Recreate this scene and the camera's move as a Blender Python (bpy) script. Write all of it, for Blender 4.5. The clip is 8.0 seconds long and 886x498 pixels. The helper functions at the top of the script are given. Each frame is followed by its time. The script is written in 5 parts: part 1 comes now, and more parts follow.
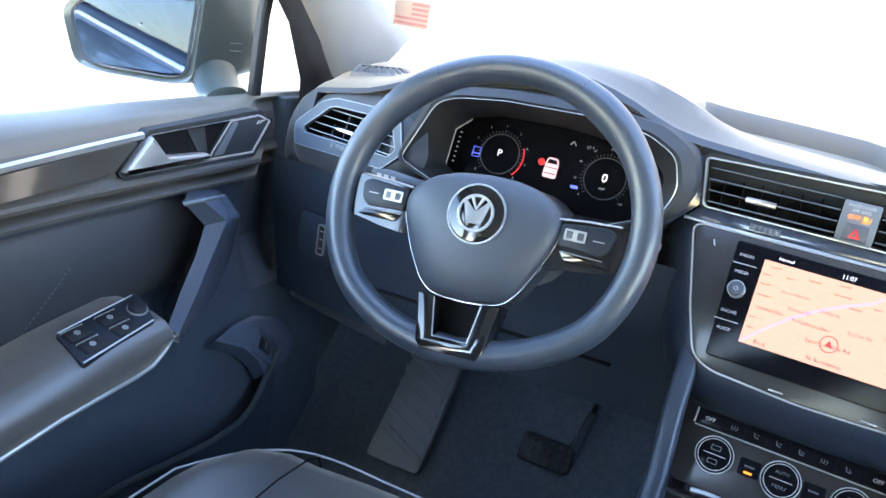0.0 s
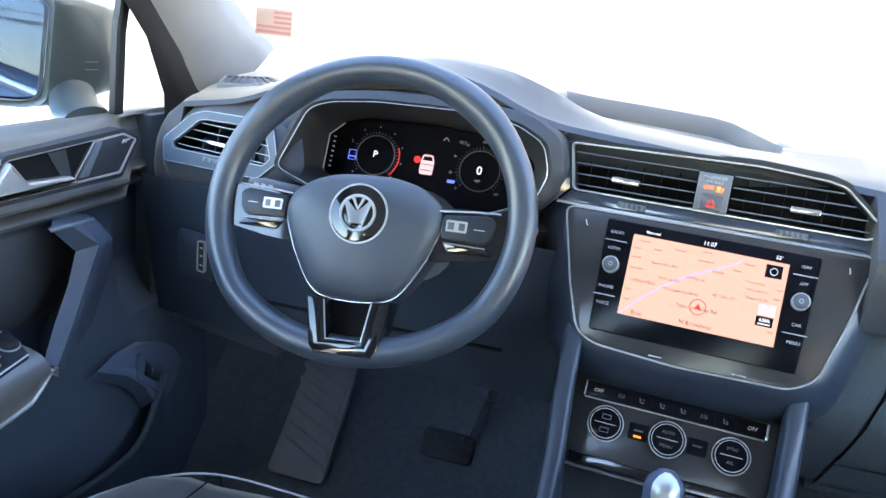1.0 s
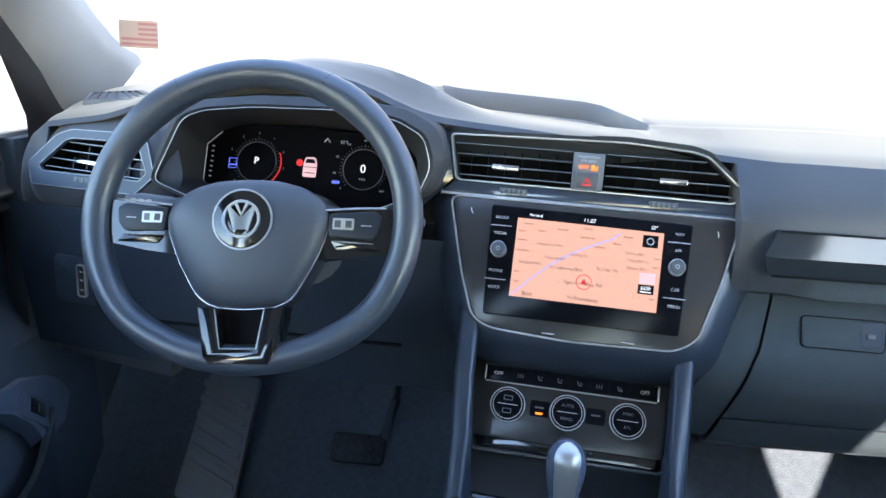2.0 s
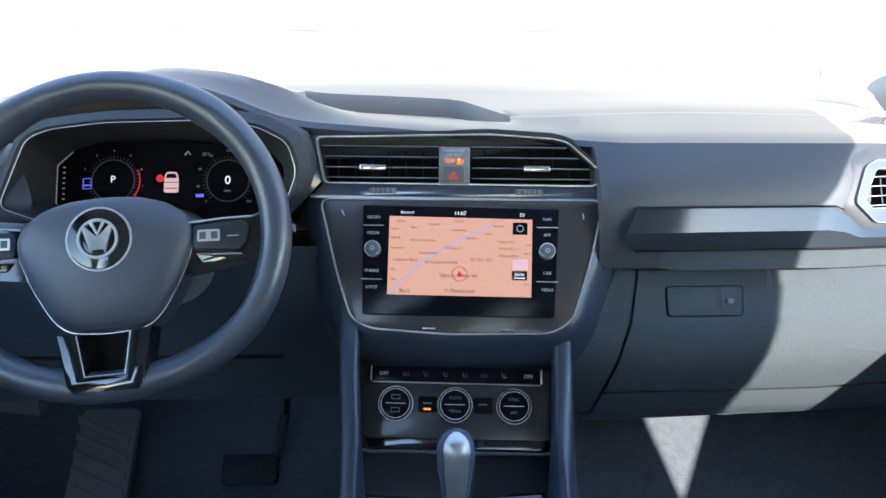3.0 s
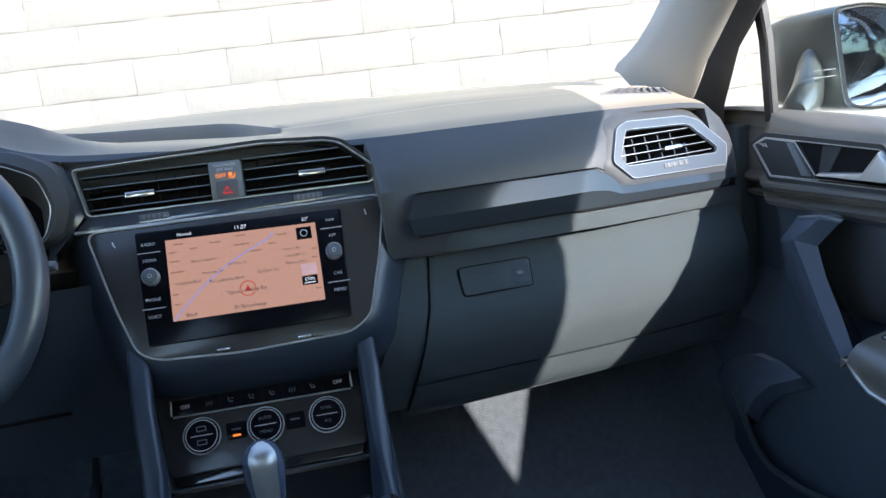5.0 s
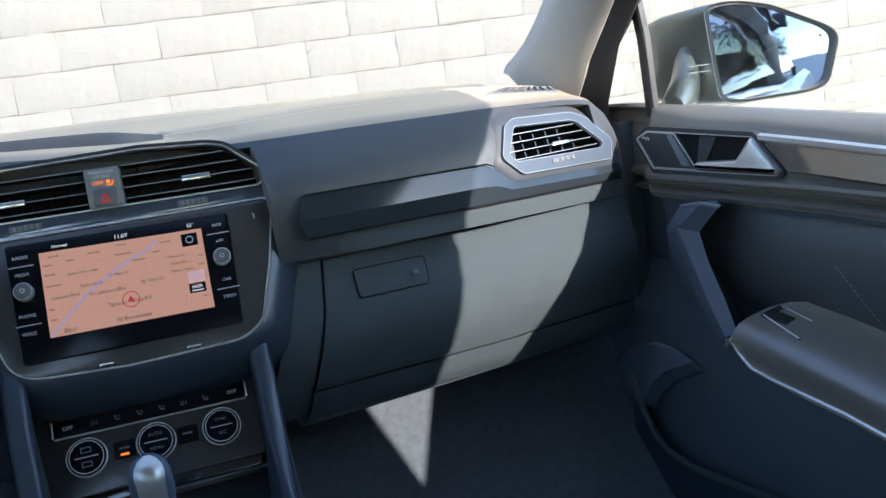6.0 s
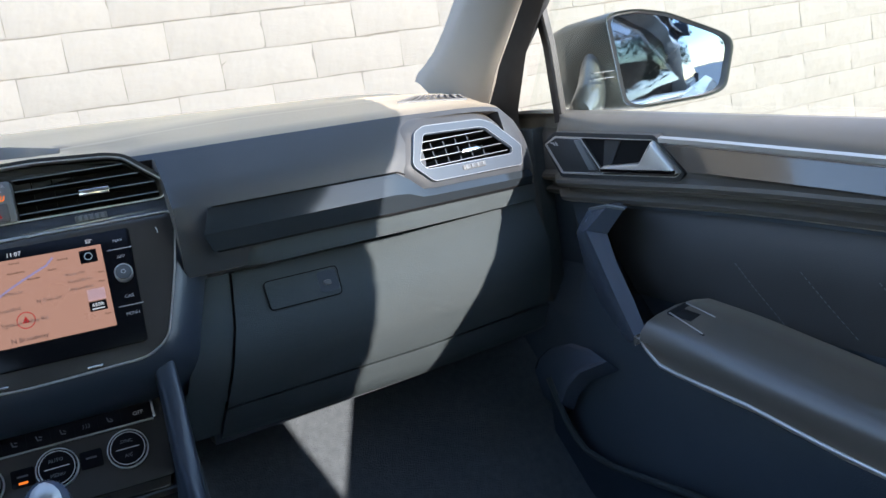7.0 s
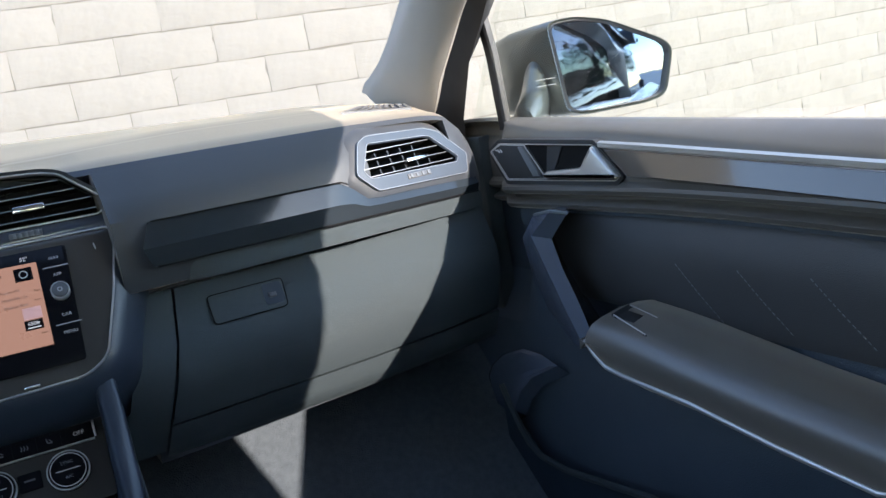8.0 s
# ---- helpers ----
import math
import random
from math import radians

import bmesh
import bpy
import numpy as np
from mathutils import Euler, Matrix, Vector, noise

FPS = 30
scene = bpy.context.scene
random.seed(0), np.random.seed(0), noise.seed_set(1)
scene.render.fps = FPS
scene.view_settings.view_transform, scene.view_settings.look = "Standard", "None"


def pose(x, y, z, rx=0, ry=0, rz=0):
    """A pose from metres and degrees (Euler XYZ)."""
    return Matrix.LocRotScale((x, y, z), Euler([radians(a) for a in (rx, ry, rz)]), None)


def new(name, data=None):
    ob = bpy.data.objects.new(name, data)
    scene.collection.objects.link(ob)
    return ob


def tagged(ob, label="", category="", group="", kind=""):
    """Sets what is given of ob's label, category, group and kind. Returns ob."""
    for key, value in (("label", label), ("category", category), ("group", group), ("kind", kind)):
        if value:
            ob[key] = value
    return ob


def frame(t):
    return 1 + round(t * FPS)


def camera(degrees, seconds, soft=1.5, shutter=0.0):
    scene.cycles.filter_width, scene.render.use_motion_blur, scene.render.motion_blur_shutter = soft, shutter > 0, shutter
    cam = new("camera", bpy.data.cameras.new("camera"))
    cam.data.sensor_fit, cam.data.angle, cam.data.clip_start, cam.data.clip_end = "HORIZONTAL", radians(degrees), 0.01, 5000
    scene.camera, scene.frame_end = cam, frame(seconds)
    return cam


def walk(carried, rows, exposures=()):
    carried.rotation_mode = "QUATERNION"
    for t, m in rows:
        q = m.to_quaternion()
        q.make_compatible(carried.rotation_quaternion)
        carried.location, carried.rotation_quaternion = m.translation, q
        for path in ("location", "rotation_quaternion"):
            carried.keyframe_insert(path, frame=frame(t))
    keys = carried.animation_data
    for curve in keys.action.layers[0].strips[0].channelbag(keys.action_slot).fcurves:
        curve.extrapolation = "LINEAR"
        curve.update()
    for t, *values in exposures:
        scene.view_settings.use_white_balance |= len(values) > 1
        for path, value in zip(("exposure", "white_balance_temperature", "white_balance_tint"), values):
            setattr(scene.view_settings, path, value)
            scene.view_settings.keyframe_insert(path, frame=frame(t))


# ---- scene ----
# The camera: x, y, z, then yaw (to the left), pitch (up) and roll, in radians
cam = camera(58.03, 8.0)
ROWS = [
    (0.0, -0.05244, 0.0, 1.33307, 0.39477, -0.3053, 0.16041),
    (0.5, -0.05224, -0.01133, 1.32967, 0.32511, -0.28836, 0.14116),
    (1.0, -0.04815, -0.01509, 1.32494, 0.2449, -0.27523, 0.11148),
    (1.5, -0.04318, -0.02181, 1.32041, 0.18057, -0.26774, 0.08096),
    (3.0, -0.01954, -0.02443, 1.30133, -0.03119, -0.23974, 0.00378),
    (3.5, -0.01391, -0.01983, 1.2918, -0.09763, -0.23219, -0.02816),
    (4.0, 0.00349, -0.0216, 1.27731, -0.14457, -0.22241, -0.05891),
    (5.5, 0.04282, -0.04234, 1.21578, -0.3017, -0.17401, -0.13235),
    (6.0, 0.05096, -0.04142, 1.20882, -0.36009, -0.17892, -0.13822),
    (6.5, 0.05989, -0.04319, 1.2034, -0.41158, -0.18005, -0.14128),
    (7.0, 0.06956, -0.04757, 1.20116, -0.45252, -0.17789, -0.15214),
    (7.5, 0.0793, -0.05292, 1.19727, -0.48142, -0.17652, -0.16396),
    (8.0, 0.08981, -0.06116, 1.19359, -0.4989, -0.17098, -0.17083),
]


def eye_pose(x, y, z, yaw, pitch, roll):
    return pose(x, y, z, 90 + math.degrees(pitch), 0, math.degrees(yaw)) @ pose(0, 0, 0, 0, 0, math.degrees(roll))


walk(cam, [(t, eye_pose(*row)) for t, *row in ROWS],
     [(0.0, 4.27, 6600, 17), (1.5, 3.95, 6500, 16), (3.0, 3.36, 6350, 15), (4.0, 3.03, 6300, 14), (5.5, 2.71, 6300, 14), (6.5, 2.59, 6400, 14), (8.0, 2.53, 6550, 15)])

# ---- world and sun: clear sky, low sun behind and to the right of the car ----
SUN_WAY = Vector((-0.36, 1.0, -0.36)).normalized()
world = bpy.data.worlds.new("world")
scene.world = world
world.use_nodes = True
wn = world.node_tree
sky = wn.nodes.new("ShaderNodeTexSky")
sky.sky_type, sky.sun_disc = "NISHITA", False
sky.sun_elevation = math.asin(-SUN_WAY.z)
sky.sun_rotation = math.atan2(-SUN_WAY.x, -SUN_WAY.y)
sky.altitude, sky.air_density, sky.dust_density, sky.ozone_density = 60, 1.0, 0.2, 1.4
wn.nodes["Background"].inputs["Strength"].default_value = 0.15
wn.links.new(sky.outputs["Color"], wn.nodes["Background"].inputs["Color"])
sun = new("sun", bpy.data.lights.new("sun", "SUN"))
sun.data.energy, sun.data.angle, sun.data.color = 1.85, radians(0.6), (1.0, 0.95, 0.87)
sun.rotation_euler = SUN_WAY.to_track_quat("-Z", "Y").to_euler()


# ---- materials ----
def mat(name, base, rough=0.5, metal=0.0, vary=0.12, scale=8.0, grain=0.0, grain_scale=400.0, coat=0.0, spec=0.5, rvary=0.08, emit=0.0, island=False, piece=0.0, sheen=0.0, own=1.0, crough=0.06, lumps=0.0):
    m = bpy.data.materials.new(name)
    m.use_nodes = True
    n, k = m.node_tree.nodes, m.node_tree.links
    b = n["Principled BSDF"]
    co = n.new("ShaderNodeTexCoord")
    noise1 = n.new("ShaderNodeTexNoise")
    noise1.inputs["Scale"].default_value, noise1.inputs["Detail"].default_value = scale, 6
    k.new(co.outputs["Object"], noise1.inputs["Vector"])
    mix = n.new("ShaderNodeMix")
    mix.data_type = "RGBA"
    lo, hi = [c * own * (1 - vary) for c in base], [min(1, c * own * (1 + vary)) for c in base]
    mix.inputs[6].default_value, mix.inputs[7].default_value = (*lo, 1), (*hi, 1)
    k.new(noise1.outputs["Fac"], mix.inputs[0])
    out = mix.outputs[2]
    if piece:
        info = n.new("ShaderNodeObjectInfo")
        hsv = n.new("ShaderNodeHueSaturation")
        rng = n.new("ShaderNodeMapRange")
        rng.inputs["To Min"].default_value, rng.inputs["To Max"].default_value = 1 - piece, 1 + piece
        k.new(info.outputs["Random"], rng.inputs["Value"])
        k.new(rng.outputs["Result"], hsv.inputs["Value"])
        k.new(out, hsv.inputs["Color"])
        out = hsv.outputs["Color"]
    k.new(out, b.inputs["Base Color"])
    rr = n.new("ShaderNodeMapRange")
    rr.inputs["To Min"].default_value, rr.inputs["To Max"].default_value = max(0.02, rough - rvary), min(1, rough + rvary)
    noise2 = n.new("ShaderNodeTexNoise")
    noise2.inputs["Scale"].default_value, noise2.inputs["Detail"].default_value = scale * 5, 5
    k.new(co.outputs["Object"], noise2.inputs["Vector"])
    k.new(noise2.outputs["Fac"], rr.inputs["Value"])
    k.new(rr.outputs["Result"], b.inputs["Roughness"])
    b.inputs["Metallic"].default_value = metal
    b.inputs["Specular IOR Level"].default_value = spec
    b.inputs["Sheen Weight"].default_value, b.inputs["Sheen Roughness"].default_value, b.inputs["Sheen Tint"].default_value = sheen, 0.45, (1.0, 0.84, 0.66, 1)
    b.inputs["Coat Weight"].default_value = coat
    b.inputs["Coat Roughness"].default_value = crough
    if grain:
        vor = n.new("ShaderNodeTexVoronoi")
        vor.inputs["Scale"].default_value = grain_scale
        k.new(co.outputs["Object"], vor.inputs["Vector"])
        bump = n.new("ShaderNodeBump")
        bump.inputs["Strength"].default_value, bump.inputs["Distance"].default_value = grain, 0.001
        k.new(vor.outputs["Distance"], bump.inputs["Height"])
        k.new(bump.outputs["Normal"], b.inputs["Normal"])
    if lumps:
        noise3, bump3 = n.new("ShaderNodeTexNoise"), n.new("ShaderNodeBump")
        noise3.inputs["Scale"].default_value, noise3.inputs["Detail"].default_value, noise3.inputs["Roughness"].default_value = 14, 8, 0.62
        bump3.inputs["Strength"].default_value, bump3.inputs["Distance"].default_value = lumps, 0.02
        k.new(co.outputs["Object"], noise3.inputs["Vector"])
        k.new(noise3.outputs["Fac"], bump3.inputs["Height"])
        if grain:
            k.new(bump.outputs["Normal"], bump3.inputs["Normal"])
        k.new(bump3.outputs["Normal"], b.inputs["Normal"])
    if emit:
        b.inputs["Emission Color"].default_value, b.inputs["Emission Strength"].default_value = (*base, 1), emit
    return m


def pane_glass(name, tint=(1, 1, 1), gloss=1.0):
    m = bpy.data.materials.new(name)
    m.use_nodes = True
    n, k = m.node_tree.nodes, m.node_tree.links
    n.remove(n["Principled BSDF"])
    clear, shine, mix = n.new("ShaderNodeBsdfTransparent"), n.new("ShaderNodeBsdfGlossy"), n.new("ShaderNodeMixShader")
    clear.inputs["Color"].default_value = (*tint, 1)
    shine.inputs["Roughness"].default_value = 0.02
    lw, pw, ad = n.new("ShaderNodeLayerWeight"), n.new("ShaderNodeMath"), n.new("ShaderNodeMath")
    lw.inputs["Blend"].default_value = 0.5
    pw.operation, ad.operation = "POWER", "MULTIPLY_ADD"
    pw.inputs[1].default_value = 5.0
    ad.use_clamp = True
    ad.inputs[1].default_value, ad.inputs[2].default_value = 0.8 * gloss, 0.04
    k.new(lw.outputs["Facing"], pw.inputs[0])
    k.new(pw.outputs[0], ad.inputs[0])
    k.new(ad.outputs[0], mix.inputs[0])
    k.new(clear.outputs[0], mix.inputs[1])
    k.new(shine.outputs[0], mix.inputs[2])
    k.new(mix.outputs[0], n["Material Output"].inputs["Surface"])
    return m


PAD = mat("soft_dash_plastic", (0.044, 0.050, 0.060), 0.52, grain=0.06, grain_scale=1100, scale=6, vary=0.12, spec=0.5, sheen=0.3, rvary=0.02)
PADTOP = mat("wall_lit_dash_skin", (0.118, 0.098, 0.077), 0.50, grain=0.06, grain_scale=1100, scale=6, vary=0.12, spec=0.5, sheen=0.6, coat=0.25, crough=0.30, rvary=0.02)
PANEL = mat("hard_grained_plastic", (0.055, 0.070, 0.076), 0.46, grain=0.8, grain_scale=1100, scale=5, vary=0.12)
DARK = mat("black_plastic", (0.092, 0.098, 0.108), 0.40, grain=0.08, grain_scale=1100, sheen=0.2)
MATT = mat("matt_black_plastic", (0.010, 0.010, 0.011), 0.75, spec=0.1)
BEZEL = mat("flocked_black_cowl", (0.035, 0.036, 0.038), 0.7, grain=0.3, grain_scale=900)
TRIM = mat("satin_dark_trim", (0.026, 0.033, 0.040), 0.09, rvary=0.03, spec=0.45, coat=0.15)
SOFT = mat("soft_stack_plastic", (0.034, 0.045, 0.064), 0.36, grain=0.06, grain_scale=1000, spec=0.6, rvary=0.03)
KNEE = mat("dark_knee_plastic", (0.034, 0.046, 0.063), 0.55, grain=0.1, grain_scale=1000, spec=0.3)
POCKET = mat("hazed_lower_plastic", (0.078, 0.096, 0.122), 0.9, grain=0.3, grain_scale=500, spec=0.15)
POD = mat("satin_black_switch", (0.020, 0.025, 0.034), 0.42, spec=0.35, rvary=0.03)
GLOSS = mat("gloss_black_trim", (0.012, 0.012, 0.013), 0.10, coat=0.6, rvary=0.03)
DOORTRIM = mat("satin_bronze_trim", (0.115, 0.102, 0.090), 0.15, metal=0.4, coat=0.7, rvary=0.015, scale=14, vary=0.03)
INSERT = mat("black_leatherette", (0.054, 0.054, 0.058), 0.44, grain=0.25, grain_scale=900, scale=9)
STACK = mat("dark_bronze_trim", (0.050, 0.046, 0.044), 0.22, metal=0.1, spec=0.35, coat=0.15, rvary=0.05, scale=20)
ARMREST = mat("warm_black_padding", (0.104, 0.094, 0.084), 0.32, scale=10, spec=0.9, sheen=0.5, rvary=0.006, vary=0.05)
CARD = mat("warm_black_plastic", (0.100, 0.093, 0.086), 0.40, grain=0.08, grain_scale=1100, sheen=0.2)
CHROME = mat("satin_chrome", (0.78, 0.79, 0.80), 0.20, metal=1.0, rvary=0.06)
SILVER = mat("matt_silver", (0.56, 0.545, 0.52), 0.38, metal=0.7, rvary=0.06)
CORNER = mat("gloss_blue_grey_trim", (0.050, 0.062, 0.085), 0.14, metal=0.2, coat=0.6)
VENTLINE = mat("thin_metal_line", (0.30, 0.31, 0.33), 0.36, metal=0.5)
VENTFRAME = mat("satin_grey_frame", (0.052, 0.068, 0.092), 0.45, metal=0.0, rvary=0.05)
BADGE = mat("bright_badge_metal", (0.62, 0.64, 0.66), 0.30, metal=0.7, rvary=0.05)
LEATHER = mat("black_leather", (0.075, 0.076, 0.080), 0.32, grain=0.14, grain_scale=900, scale=10, spec=0.9, sheen=0.4, coat=0.3, crough=0.25)
HUBPAD = mat("soft_hub_plastic", (0.056, 0.067, 0.088), 0.46, grain=0.12, grain_scale=1100, spec=0.6)
WHEEL = mat("wheel_leather", (0.048, 0.061, 0.082), 0.36, grain=0.10, grain_scale=900, scale=3, vary=0.08, spec=0.9, rvary=0.02)
CARPET = mat("black_carpet", (0.108, 0.122, 0.136), 0.95, grain=1.0, grain_scale=420, vary=0.3, scale=90, spec=0.1)
HEADLINER = mat("light_grey_headliner", (0.68, 0.65, 0.60), 0.85, grain=0.5, grain_scale=600)
PILLAR = mat("light_grey_pillar_trim", (0.36, 0.335, 0.30), 0.7, grain=0.3, grain_scale=700)
RUBBER = mat("black_rubber_seal", (0.012, 0.012, 0.013), 0.55)
SCREENGLASS = mat("display_glass", (0.006, 0.006, 0.008), 0.14, rvary=0.02, spec=0.12)
MAPGLOW = mat("map_picture", (1.0, 0.56, 0.42), 0.3, emit=0.074, vary=0.03, own=0.03)
WHITEGLOW = mat("white_symbol", (0.85, 0.87, 0.9), 0.4, own=0.5, emit=0.12)
DIMPRINT = mat("dim_print", (0.15, 0.16, 0.18), 0.5)
MAPFAINT = mat("faint_map_print", (0.55, 0.28, 0.18), 0.5, emit=0.045, own=0.05)
GREYPRINT = mat("grey_print", (0.60, 0.62, 0.65), 0.5, emit=0.02, own=0.7)
FAINT = mat("faint_print", (0.10, 0.10, 0.11), 0.5)
REDGLOW = mat("red_symbol", (0.75, 0.03, 0.03), 0.4, own=0.3, emit=0.075)
AMBER = mat("amber_symbol", (1.0, 0.22, 0.02), 0.4, emit=0.18, own=0.4)
BLUEGLOW = mat("blue_symbol", (0.10, 0.14, 0.75), 0.4, emit=0.12)
PINKGLOW = mat("pink_symbol", (0.95, 0.62, 0.64), 0.4, emit=0.07, own=0.2)
ROUTE = mat("route_line", (0.42, 0.36, 0.62), 0.4, emit=0.11, own=0.1)
MAPTEXT = mat("map_lettering", (0.13, 0.095, 0.08), 0.5)
PAINT = mat("dark_green_grey_paint", (0.080, 0.096, 0.090), 0.38, metal=0.35, coat=0.9, crough=0.05)
DARKMIRROR = mat("dark_blue_mirror", (0.060, 0.086, 0.140), 0.02, metal=1.0, rvary=0.01, vary=0.01)
MIRROR = mat("mirror_silver", (0.12, 0.175, 0.26), 0.02, metal=1.0, rvary=0.01, vary=0.01)
SLIDE = mat("grey_slider", (0.15, 0.165, 0.18), 0.4)
RESTGREY = mat("grey_rest_plastic", (0.19, 0.205, 0.22), 0.5, vary=0.2)
SILLTOP = mat("grey_sill_plastic", (0.160, 0.142, 0.118), 0.42, grain=0.06, grain_scale=1100, spec=0.6)
GRIP = mat("smooth_dark_grip", (0.110, 0.132, 0.178), 0.26, rvary=0.03, spec=0.9, coat=0.3, crough=0.15)
GLASS = pane_glass("clear_glass")
TINT2 = pane_glass("dark_privacy_glass", (0.42, 0.45, 0.43))
SIDEGLASS = pane_glass("door_glass", (0.94, 0.97, 0.95), 2.3)
TINTED = mat("dark_tinted_glass", (0.012, 0.016, 0.015), 0.05, coat=1.0, rvary=0.02)
BLOCK = mat("cream_painted_block", (0.193, 0.182, 0.158), 0.9, vary=0.11, scale=3.2, grain=0.15, grain_scale=60, piece=0.022, lumps=0.38)
MORTAR = mat("cream_painted_mortar", (0.128, 0.116, 0.098), 0.9, vary=0.35, scale=12)
CONCRETE = mat("pale_concrete", (0.53, 0.50, 0.45), 0.9, vary=0.2, scale=2, grain=0.4, grain_scale=60)
BARK = mat("bark", (0.12, 0.09, 0.07), 0.9, vary=0.3, scale=20)
LEAF = mat("leaves", (0.045, 0.07, 0.028), 0.6, vary=0.4, scale=3)


# ---- building helpers ----
def thing(name, at, label, category, group="", kind=""):
    ob = new(name)
    ob.location = at
    ob.empty_display_size = 0.05
    return tagged(ob, label, category, group, kind)


def finish(bm, angle=32):
    bmesh.ops.recalc_face_normals(bm, faces=bm.faces)
    for f in bm.faces:
        f.smooth = True
    lim = radians(angle)
    for e in bm.edges:
        if len(e.link_faces) == 2:
            e.smooth = e.calc_face_angle(0) < lim


def part(name, bm, material, parent=None, label="", m=None, angle=32):
    if m is not None:
        bm.transform(m)
    finish(bm, angle)
    me = bpy.data.meshes.new(name)
    bm.to_mesh(me)
    bm.free()
    me.materials.append(material)
    ob = new(name, me)
    if parent is not None:
        ob.parent = parent
        inv = Matrix.Translation(-parent.location) if parent.type == "EMPTY" else Matrix()
        ob.matrix_parent_inverse = inv
    if label:
        ob["label"] = label
    return ob


def structure(name, bm, material, label="", category="", m=None, angle=32):
    return tagged(part(name, bm, material, None, "", m, angle), label, category, "", "structure")


def face_frame(at, yaw, tilt, roll=0):
    """Local x to the right, y up the face, z out of it towards the cabin."""
    return pose(*at, 90 - tilt, 0, yaw) @ pose(0, 0, 0, 0, 0, roll)


def loft(loops, closed=True, cap=False):
    bm = bmesh.new()
    rows = [[bm.verts.new(p) for p in loop] for loop in loops]
    n = len(rows[0])
    for a, b in zip(rows, rows[1:]):
        for i in range(n if closed else n - 1):
            j = (i + 1) % n
            bm.faces.new((a[i], a[j], b[j], b[i]))
    if cap:
        bm.faces.new(rows[0])
        bm.faces.new(rows[-1])
    return bm


def plate(outline, low, high, bev=0.0, seg=2):
    """A slab with the outline (x, y) from z low to high, its front edge rounded."""
    bm = bmesh.new()
    f = bm.faces.new([bm.verts.new((x, y, high)) for x, y in outline])
    ext = bmesh.ops.extrude_face_region(bm, geom=[f], use_keep_orig=True)
    bmesh.ops.translate(bm, verts=[v for v in ext["geom"] if isinstance(v, bmesh.types.BMVert)], vec=(0, 0, low - high))
    if bev:
        es = [e for e in f.edges]
        bmesh.ops.bevel(bm, geom=es, offset=bev, segments=seg, affect="EDGES", profile=0.5)
    return bm


def rbox(x0, x1, y0, y1, z0, z1, bev=0.002, seg=2):
    bm = bmesh.new()
    bmesh.ops.create_cube(bm, size=1)
    bmesh.ops.scale(bm, verts=bm.verts, vec=(x1 - x0, y1 - y0, z1 - z0))
    bmesh.ops.translate(bm, verts=bm.verts, vec=((x0 + x1) / 2, (y0 + y1) / 2, (z0 + z1) / 2))
    if bev:
        bmesh.ops.bevel(bm, geom=bm.edges[:], offset=bev, segments=seg, affect="EDGES", profile=0.5)
    return bm


def rounded(pts, r, n=4):
    """The polygon with its corners rounded."""
    out, m = [], len(pts)
    for i in range(m):
        a, b, c = (Vector(pts[i - 1]), Vector(pts[i]), Vector(pts[(i + 1) % m]))
        ra = min(r, (a - b).length * 0.45)
        rc = min(r, (c - b).length * 0.45)
        p, q = b + (a - b).normalized() * ra, b + (c - b).normalized() * rc
        for k in range(n + 1):
            t = k / n
            out.append(tuple((1 - t) ** 2 * p + 2 * t * (1 - t) * b + t * t * q))
    return out


def ring_plate(outer, inner, low, high):
    """A frame between two outlines of equal count, front and back."""
    loops = [[(x, y, low) for x, y in outer], [(x, y, high) for x, y in outer], [(x, y, high) for x, y in inner], [(x, y, low) for x, y in inner]]
    return loft(loops + [loops[0]])


def grow(outline, d):
    """The outline moved outward by d (counter-clockwise or clockwise alike)."""
    area = sum(a[0] * b[1] - b[0] * a[1] for a, b in zip(outline, outline[1:] + outline[:1]))
    sgn, out, m = (1 if area > 0 else -1), [], len(outline)
    for i in range(m):
        a, b, c = Vector(outline[i - 1]), Vector(outline[i]), Vector(outline[(i + 1) % m])
        t = ((b - a).normalized() + (c - b).normalized())
        t = t.normalized() if t.length > 1e-6 else (c - a).normalized()
        out.append((b.x + t.y * d * sgn, b.y - t.x * d * sgn))
    return out


def sweep(path, rx, ry=None, closed=False, up=(0, 0, 1), n=10, square=False):
    """A bar along a path, rx across and ry along up; rx and ry may be lists."""
    m = len(path)
    path = [Vector(p) for p in path]
    rx = rx if isinstance(rx, (list, tuple)) else [rx] * m
    ry = rx if ry is None else (ry if isinstance(ry, (list, tuple)) else [ry] * m)
    loops = []
    for i, p in enumerate(path):
        a = path[i - 1] if closed or i else path[i]
        b = path[(i + 1) % m] if closed or i < m - 1 else path[i]
        t = (b - a).normalized()
        side = t.cross(Vector(up)).normalized()
        nor = side.cross(t)
        loop = []
        for k in range(n):
            an = 2 * math.pi * (k + 0.5) / n
            c, s = math.cos(an), math.sin(an)
            if square:
                c, s = (math.copysign(abs(c) ** 0.5, c), math.copysign(abs(s) ** 0.5, s))
            loop.append(p + side * (c * rx[i]) + nor * (s * ry[i]))
        loops.append(loop)
    if closed:
        loops.append(loops[0])
        bm = bmesh.new()
        rows = [[bm.verts.new(q) for q in loop] for loop in loops[:-1]]
        for i in range(m):
            a, b = rows[i], rows[(i + 1) % m]
            for k in range(n):
                bm.faces.new((a[k], a[(k + 1) % n], b[(k + 1) % n], b[k]))
        return bm
    return loft(loops, True, True)


